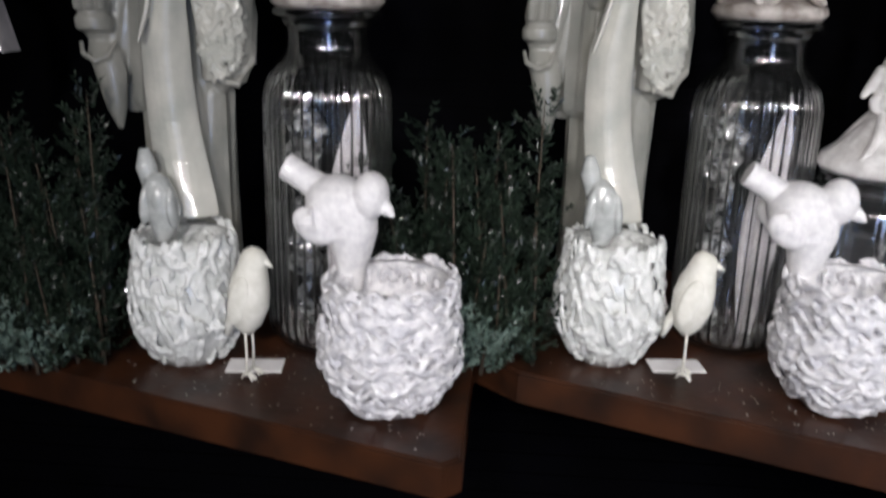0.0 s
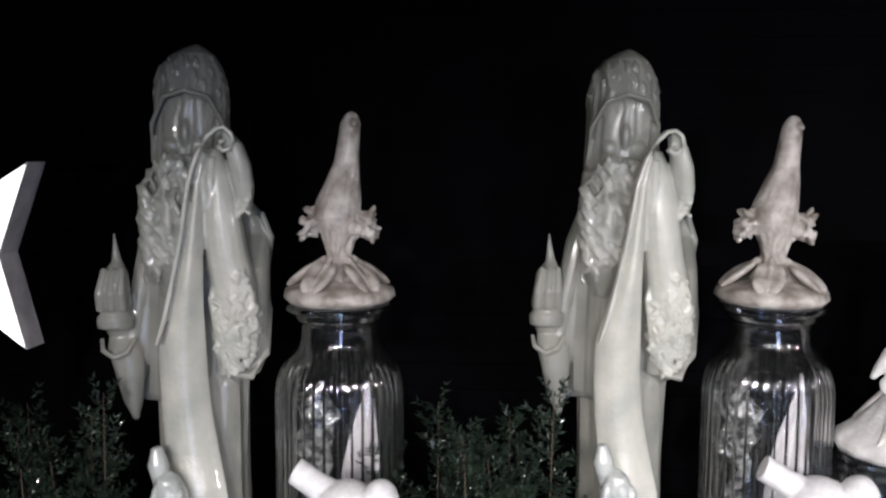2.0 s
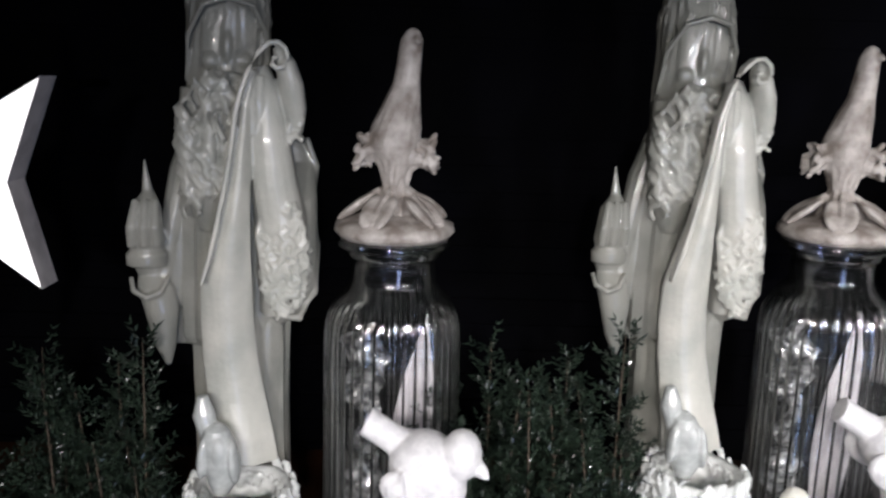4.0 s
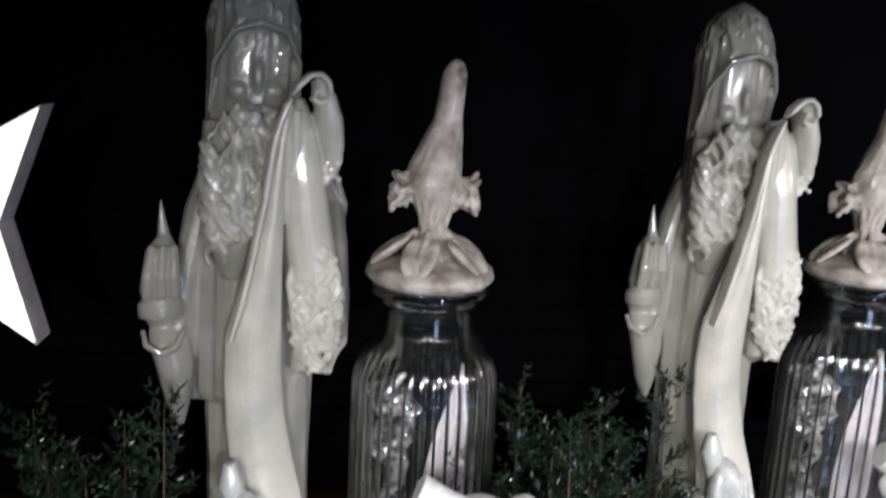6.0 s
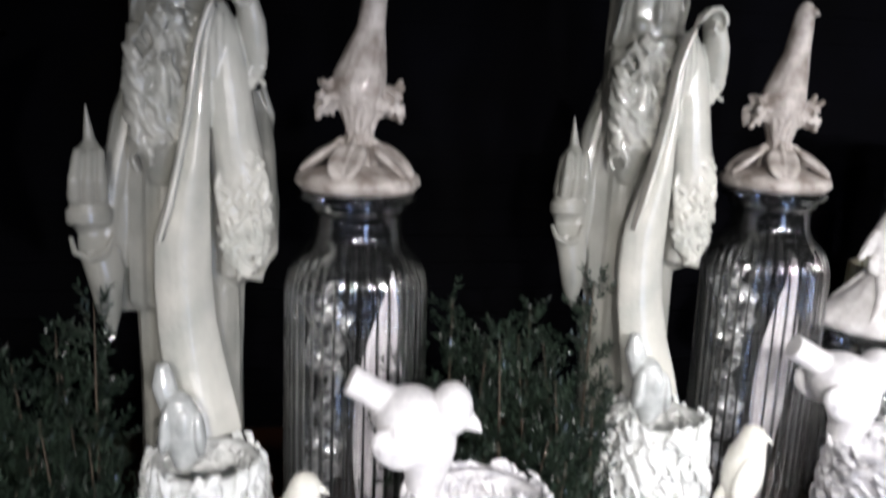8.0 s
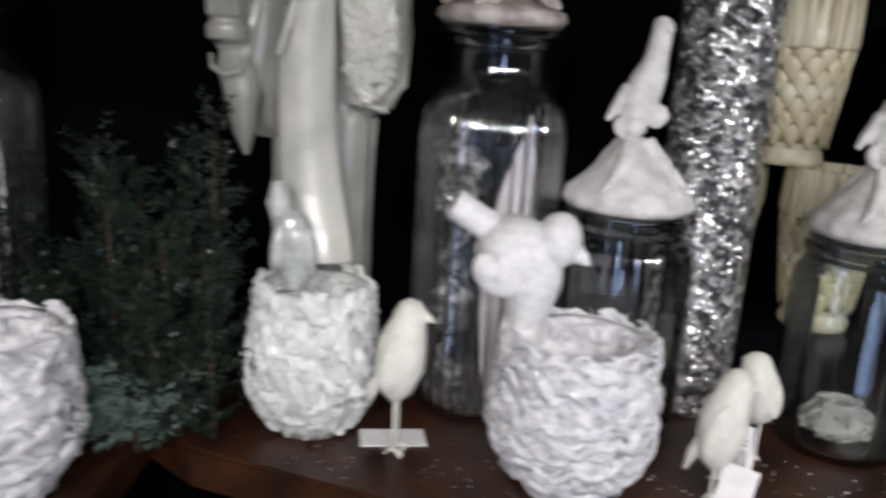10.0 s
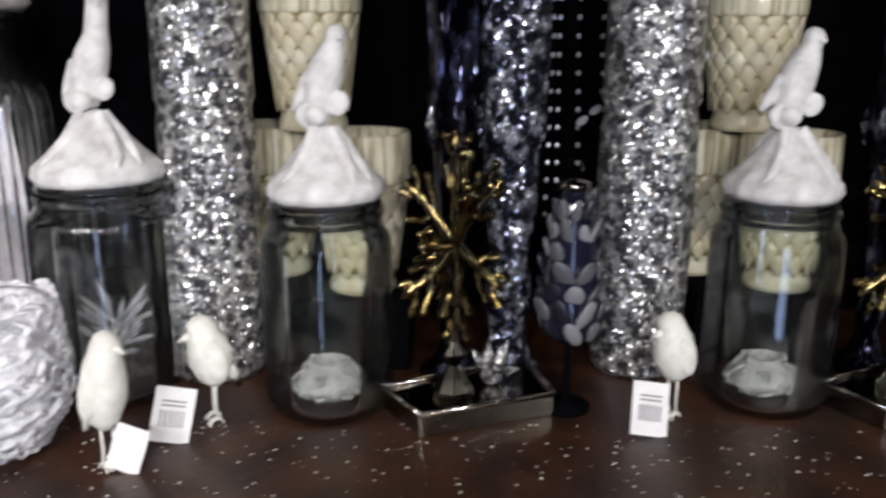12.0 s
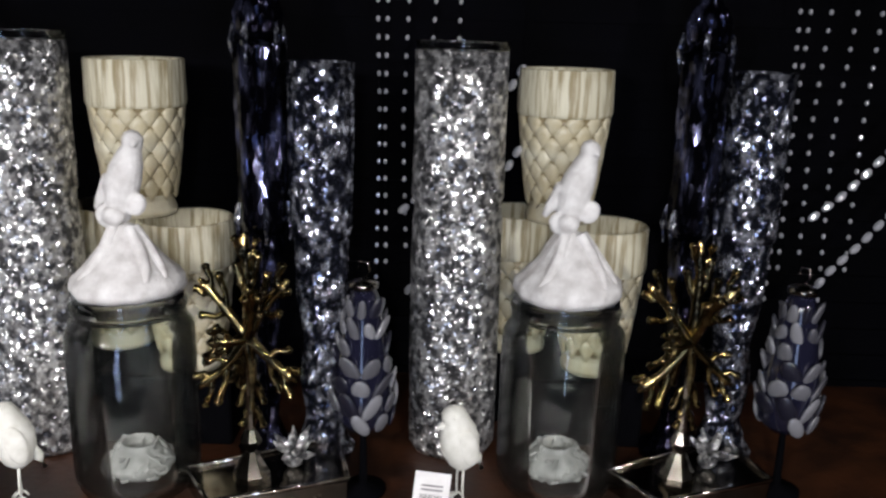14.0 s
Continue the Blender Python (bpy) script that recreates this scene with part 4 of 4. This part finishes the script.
def gold_snowflake():
    """A standing branched snowflake of drop-ended arms on a faceted foot."""
    rnd = random.Random(8)
    e = base("gold_snowflake", 0, 0, 0)
    cz, sx, sz = 0.100, 0.037, 0.070
    bm = bmesh.new()
    blob(bm, (0, 0, cz), (0.005, 0.004, 0.006), seg=10)
    part("hub", bm, M_GOLD, e)
    arms = [(90, 0.0, 1.0), (38, -0.1, 0.95), (-28, 0.1, 0.95), (-90, 0.05, 0.92), (-150, -0.1, 1.02), (146, 0.1, 1.0),
            (64, -0.8, 0.62), (-122, 0.7, 0.66), (178, -0.7, 0.6)]
    for deg, out, size in arms:
        a = radians(deg)
        d = Vector((math.cos(a) * sx, 0, math.sin(a) * sz)) * size
        d.y = out * 0.022
        side = Vector((-math.sin(a) * sx, 0, math.cos(a) * sz)) * size
        bm = bmesh.new()
        c = Vector((0, 0, cz))
        bow = side * rnd.uniform(-0.06, 0.06)
        tube(bm, [c, c + d * 0.3 + bow, c + d * 0.6 + bow, c + d * 0.88, c + d], [0.0042, 0.0035, 0.0029, 0.0035, 0.0014], 8)
        for t, ln, spread in ((0.42, 0.36, 0.27), (0.74, 0.26, 0.20)):  # antler tines with drop ends
            for sd in (-1, 1):
                q = c + d * t + bow * 0.8
                v = d * ln * rnd.uniform(0.8, 1.15) + side * sd * spread * rnd.uniform(0.75, 1.2) + Vector((0, rnd.uniform(-0.005, 0.003), 0))
                tube(bm, [q, q + v * 0.35 + side * sd * 0.05, q + v * 0.75, q + v * 0.92, q + v], [0.0025, 0.0022, 0.0027, 0.0033, 0.0011], 7)
        remeshed(part("arm", bm, M_GOLD, e), 0.0007, 1)
    bm = bmesh.new()
    lathe(bm, [(0.013, 0), (0.0125, 0.004), (0.008, 0.012), (0.0045, 0.02), (0.0075, 0.028), (0.0035, 0.036), (0.002, 0.06), (0.0018, 0.096)], 8)
    part("foot", bm, M_MIRROR, e, "smoky faceted glass foot", smooth=False)
    return tagged(e, "antique gold branched snowflake ornament on a glass foot", "ornament", "gold snowflakes")


def mirror_tray():
    e = base("mirrored_tray", 0, 0, 0)
    pts = [(0.0, 0.0), (0.085, 0.034), (0.070, 0.095), (-0.026, 0.040)]
    bm = bmesh.new()
    prism(bm, pts, 0.0, 0.014)
    bevel_all(bm, 0.001, 1)
    part("plinth", bm, M_MIRROR, e, smooth=False)
    for (x0, y0), (x1, y1) in zip(pts, pts[1:] + pts[:1]):
        bm = bmesh.new()
        tube(bm, [(x0, y0, 0.0155), ((x0 + x1) / 2, (y0 + y1) / 2, 0.0155), (x1, y1, 0.0155)], 0.0017, 6)
        part("edge_strip", bm, M_BRIGHT, e, "bright bevelled edge strip")
    return tagged(e, "smoky reflective tray with a bright silver edge", "tray", "mirrored trays")


M_BRIGHT = mat("bright_bevel", (0.8, 0.74, 0.66), 0.1, metal=1.0)


def silver_sprig():
    rnd = random.Random(12)
    e = base("silver_sprig", 0, 0, 0)
    bm = bmesh.new()
    blob(bm, (0, 0, 0.006), (0.007, 0.006, 0.006), seg=10)
    part("base", bm, M_FOIL, e)
    for k in range(14):
        a = rnd.uniform(0, 6.28)
        d = Vector((math.cos(a), math.sin(a), rnd.uniform(0.3, 1.6))).normalized() * rnd.uniform(0.014, 0.024)
        p = Vector((0, 0, 0.008))
        bm = bmesh.new()
        tube(bm, [p, p + d * 0.6, p + d], [0.0012, 0.003, 0.0004], 5)
        part("petal", bm, M_FOIL, e, smooth=False)
    return tagged(e, "small silver foil sprig ornament on the tray", "ornament", "silver sprigs")


def cone_ornament():
    """A glass pine cone with pale scales that hangs by a cap and hook from a thin stand."""
    e = base("pine_cone_ornament", 0, 0, 0)
    prof = [(0.007, 0.148), (0.010, 0.138), (0.0135, 0.12), (0.0175, 0.095), (0.020, 0.07), (0.0185, 0.056), (0.010, 0.048), (0.001, 0.046)]
    bm = bmesh.new()
    lathe(bm, prof[::-1], 28)
    part("bulb", bm, M_CONE_DARK, e)
    rnd = random.Random(2)
    for row in range(7):
        z = 0.058 + 0.0125 * row
        rr = np.interp(z, [p[1] for p in prof[::-1]], [p[0] for p in prof[::-1]])
        n = 8
        for k in range(n):
            if rnd.random() < 0.1:
                continue
            a = 2 * math.pi * (k + 0.5 * (row % 2)) / n
            bm = bmesh.new()
            blob(bm, (rr * 1.01 * math.cos(a), rr * 1.01 * math.sin(a), z), (0.0019, rr * rnd.uniform(0.22, 0.40), rnd.uniform(0.0075, 0.0125)), (rnd.uniform(-35, 35), 16, math.degrees(a) + rnd.uniform(-10, 10)), 10)
            part("scale", bm, M_CONE_PALE, e)
    bm = bmesh.new()
    lathe(bm, [(0.0095, 0.147), (0.0095, 0.151), (0.004, 0.153), (0.001, 0.154)], 16)
    part("cap", bm, M_MIRROR, e)
    bm = bmesh.new()
    tube(bm, [(0, 0, 0.153), (0.004, 0, 0.158), (0.003, 0, 0.164), (-0.003, 0, 0.165), (-0.004, 0, 0.160)], 0.0007, 6)
    part("hook", bm, M_MIRROR, e)
    bm = bmesh.new()
    lathe(bm, [(0.016, 0.0), (0.016, 0.003), (0.003, 0.006), (0.0022, 0.046), (0.0025, 0.05)], 16)
    part("stand", bm, M_WALL, e, "thin black stand")
    return tagged(e, "dark glass pine cone ornament with pale frosted scales", "ornament", "pine cone ornaments")


def bead_strand(pts, r, gap, long_, label, name):
    """Beads threaded along a line."""
    e = base(name, 0, 0, 0)
    pts = [Vector(p) for p in pts]
    bm = bmesh.new()
    tube(bm, pts, 0.0003, 4)
    part("thread", bm, M_WALL, e)
    bm = bmesh.new()
    blob(bm, (0, 0, 0), (r, r, r * long_), seg=8)
    first = None
    acc = 0.0
    for a, b in zip(pts, pts[1:]):
        ln = (b - a).length
        d = (b - a).normalized()
        while acc < ln:
            q = d.to_track_quat("Z", "Y").to_matrix().to_4x4()
            if first is None:
                first = part("bead", bm, M_BEAD, e, smooth=False)
                ob = first
            else:
                ob = new("bead", first.data)
                ob.parent = e
            ob.matrix_basis = Matrix.Translation(a + d * acc) @ q
            acc += gap
        acc -= ln
    return tagged(e, label, "bead strand", "bead strands")


# ---------------------------------------------------------------- the first display, then its repeat
def placed(ob, x, y, z=0.0, rz=0.0):
    ob.matrix_basis = pose(x, y, z, 0, 0, rz)
    return ob


green = [(-0.216, -0.03, 0.195, 0.002, 0.0), (-0.232, -0.045, 0.13, -0.01, 0.0), (-0.25, -0.02, 0.155, -0.012, 0.0), (-0.272, -0.03, 0.165, -0.006, 0.0), (-0.29, -0.01, 0.15, 0.01, 0.0), (-0.305, -0.03, 0.125, -0.02, -0.01),
         (-0.26, -0.055, 0.10, 0.01, -0.01), (-0.285, -0.06, 0.09, -0.01, -0.01), (-0.225, -0.015, 0.15, -0.015, 0.01), (-0.32, 0.0, 0.16, -0.02, 0.0), (-0.24, -0.06, 0.085, 0.0, -0.012), (-0.30, 0.02, 0.17, 0.0, 0.0), (-0.212, -0.045, 0.12, -0.004, -0.004), (-0.28, 0.0, 0.14, 0.0, 0.0), (-0.262, -0.012, 0.12, 0.012, 0.0), (-0.245, 0.01, 0.165, 0.0, 0.0), (-0.335, -0.02, 0.14, -0.01, 0.0), (-0.31, -0.055, 0.08, 0.0, 0.0)]
frost = [(-0.262, -0.060, 0.055, -0.01, -0.03), (-0.275, -0.055, 0.045, -0.02, -0.035), (-0.25, -0.066, 0.04, 0.005, -0.03), (-0.29, -0.05, 0.06, -0.02, -0.03), (-0.27, -0.062, 0.03, 0.0, -0.05)]

first = [
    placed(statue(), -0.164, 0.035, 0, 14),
    placed(woven_pot("white_basket", 0.0385, 0.094, 0.55, "glossy white woven basket nest standing on the shelf", M_BASKET, 0.86, 7, 430, 0.0020, (0.12, 0.36), 0.3), -0.156, -0.022),
    placed(frosted_bird(), -0.169, -0.030, 0.070 + 0.022),
    placed(standing_bird(0.097, 0.029, -12, "cream painted bird figurine on wire legs over a card"), -0.102, -0.052),
    placed(woven_pot("white_nest", 0.0445, 0.089, 0.55, "sparkling white plaited nest with a bird on its rim", M_NEST, 0.9, 11, 440, 0.0021, (0.3, 0.75), 0.13), 0.0, -0.078),
    placed(perched_bird(), -0.036, -0.062, 0.126),
    placed(jar("ribbed_jar", 0.047, 0.244, 0.0290, 0.198, 36, 0.041, "leaf", "ribbed clear glass jar with a leafy rose plaster bird lid", M_GLASS, M_STONE), -0.062, 0.032),
    placed(feather_sheet(0.192, 0.034, "white feather standing inside a ribbed glass jar"), -0.050, 0.030, 0.0045),
    placed(tinsel_twist(0.185, "added crumpled silver foil imitating reflections inside a ribbed glass jar"), -0.080, 0.036, 0.0045),
    evergreen("evergreen_bush", green, M_LEAF, "dark glossy artificial evergreen sprigs beside the statue", 21),
    evergreen("frosted_sprig", frost, M_LEAF_FROST, "pale frosted evergreen sprig lying over the shelf edge", 22, 0.008),
    price_card(0.040, 0.022, "plain white card lying under a bird figurine", pose(-0.103, -0.046, 0.0008, -90, 0, 6), False),
]
shift = {"ribbed_jar": 0.011, "feather": 0.011, "tinsel_twist": 0.011, "bearded_statue": 0.008, "white_nest": -0.004}
for ob in first:
    dx = shift.get(ob.name, -0.004 if "perched" in ob["label"] else 0.0)
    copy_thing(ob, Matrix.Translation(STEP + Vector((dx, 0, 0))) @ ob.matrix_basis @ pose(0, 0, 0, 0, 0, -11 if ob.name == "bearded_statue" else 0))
star = star_lamp(0.118, 0.45, 0.024)
star.matrix_basis = pose(-0.332, 0.022, 0.285, 0, 3, 0)

# ---------------------------------------------------------------- the further display, then its repeat
rows2 = [
    placed(glitter_vase(0.033, 0.297), 0.098, 0.047),
    placed(jar("tinted_jar", 0.042, 0.132, 0.033, 0.118, 12, 0.0365, "bow", "green-tinted glass jar with a white plaster bird and bow lid", M_GLASS_GREEN, M_STONE_WHITE, 0.004), 0.186, -0.008),
    placed(woven_pot("white_ball", 0.024, 0.026, 0.5, "pale plaited ball lying inside a tinted glass jar", M_CONE_GREY, 0.5, 3, 60, 0.0012), 0.186, -0.008, 0.0045),
    placed(pinecone_cup(0.0346, 0.114), 0.165, 0.085, 0.1715),
    placed(pinecone_cup(0.0346, 0.116), 0.200, 0.075, 0.055),
    placed(pinecone_cup(0.0346, 0.116), 0.130, 0.118, 0.055),
    placed(dark_candlestick(0.37), 0.266, 0.040),
    placed(silver_tumbler(0.0225, 0.288), 0.306, 0.045),
    placed(mirror_tray(), 0.248, -0.058),
    placed(gold_snowflake(), 0.268, -0.024, 0.0145),
    placed(silver_sprig(), 0.293, -0.008, 0.0145),
    placed(cone_ornament(), 0.342, -0.012),
    placed(standing_bird(0.072, 0.027, 205, "cream chalky bird figurine with bowed head on wire legs", 0, 0.36, M_BIRD, True), 0.117, -0.040),
    price_card(0.024, 0.033, "white price tag with printed bars leaning by a bird", pose(0.097, -0.070, 0.001, -24, 10, 8)),
]
bm = bmesh.new()
prism(bm, [(0.1325, 0.046), (0.236, 0.046), (0.236, 0.158), (0.1325, 0.158)], 0.0, 0.054)
bmesh.ops.recalc_face_normals(bm, faces=bm.faces)
bevel_all(bm, 0.0015, 1)
riser = tagged(part("display_riser", bm, M_WALL, smooth=False), "black painted block that lifts cream goblets", "riser", "display risers")
rows2.append(riser)
bm = bmesh.new()
prism(bm, [(0.092, 0.085), (0.1315, 0.085), (0.1315, 0.158), (0.092, 0.158)], 0.0, 0.054)
rows2.append(tagged(part("display_riser", bm, M_WALL, smooth=False), "black painted block that lifts cream goblets", "riser", "display risers"))
for i, (x, dx) in enumerate(((0.336, 0.004), (0.347, -0.003), (0.364, -0.006), (0.386, -0.010), (0.402, -0.004))):
    rows2.append(bead_strand([(x, 0.12, 0.52), (x + dx * 0.3, 0.12, 0.36), (x + dx, 0.121, 0.24), (x + dx * 0.4, 0.12, 0.10 + 0.02 * (i % 3))], 0.0017, 0.0135, 1.3, "strand of tiny clear beads hanging before the black wall", "bead_strand"))
for z, dx in ((0.185, 0.0), (0.125, 0.012)):
    garland = bead_strand([(0.446, 0.10, z + 0.098), (0.425, 0.10, z + 0.062), (0.40, 0.10, z + 0.030), (0.378, 0.10, z + 0.006), (0.352 + dx, 0.10, z - 0.016)], 0.0032, 0.0125, 1.6, "looped garland of faceted crystal beads", "bead_garland")
    bm = bmesh.new()
    tube(bm, [(0.446, 0.10, z + 0.098), (0.45, 0.11, z + 0.2), (0.452, 0.125, 0.521)], 0.0003, 4)
    part("hanging_thread", bm, M_WALL, garland)
    rows2.append(garland)
for ob in rows2:
    ob.matrix_basis = Matrix.Translation(STEP) @ ob.matrix_basis
for ob in rows2:
    y = ob.matrix_basis.translation.y - STEP.y
    back = 0.28 * max(0.0, y) if abs(y) > 0.0005 else (0.022 if "riser" in ob.name else 0.03)
    copy_thing(ob, Matrix.Translation(STEP_B + Vector((back, 0, 0))) @ ob.matrix_basis)

# the middle of the shelf, between the two displays
middle = [
    placed(jar("clear_jar", 0.047, 0.138, 0.036, 0.126, 20, 0.041, "bow", "clear glass jar with a pale plaster bird and bow lid", M_GLASS, M_STONE_WHITE, 0.004), 0.036, 0.012),
    placed(crystal_shards(0.03, 26, "spray of crystal picks standing inside a glass jar"), 0.036, 0.012, 0.0045),
    placed(standing_bird(0.083, 0.026, -20, "cream bird figurine with a wide chest on short legs", 0, 0.30), 0.074, -0.098),
    price_card(0.020, 0.026, "white price tag hanging at the feet of a bird", pose(0.082, -0.104, 0.001, -16, 14, -10), False),
]
for ob in middle:
    ob.matrix_basis = Matrix.Translation(STEP) @ ob.matrix_basis

bm = bmesh.new()
box(bm, (0.95, 0.18, 0.5275), (0.9, 0.119, 0.016))
tagged(part("trim", bm, M_WALL, smooth=False), "black top board from which bead strands hang", "trim", kind="structure")

# fallen glitter on the board
rnd = random.Random(31)
vs, fs = [], []
for i in range(1500):
    x, y = rnd.uniform(-0.2, 1.3), rnd.uniform(-0.16, 0.0)
    if y < (-0.066 - 0.327 * (x + 0.223) if x < 0.05 else (-0.02 - 0.39 * (x - 0.087) if x < 0.335 else -0.145)) + 0.008 or (0.03 < x < 0.1 and y < 0):
        continue
    s, a, i0 = rnd.uniform(0.0003, 0.0010 if x < 0.35 else 0.0016), rnd.uniform(0, 6.28), len(vs)
    for k in range(3):
        vs.append((x + s * math.cos(a + 2.1 * k), y + s * math.sin(a + 2.1 * k), 0.0004))
    vs.append((x, y, 0.0004 + s * 0.6))
    fs += [(i0, i0 + 1, i0 + 3), (i0 + 1, i0 + 2, i0 + 3), (i0 + 2, i0, i0 + 3), (i0, i0 + 2, i0 + 1)]
me = bpy.data.meshes.new("glitter")
me.from_pydata(vs, [], fs)
me.materials.append(M_GLITTER)
tagged(new("glitter", me), "loose silver glitter scattered on the dark shelf", "glitter", kind="stuff")
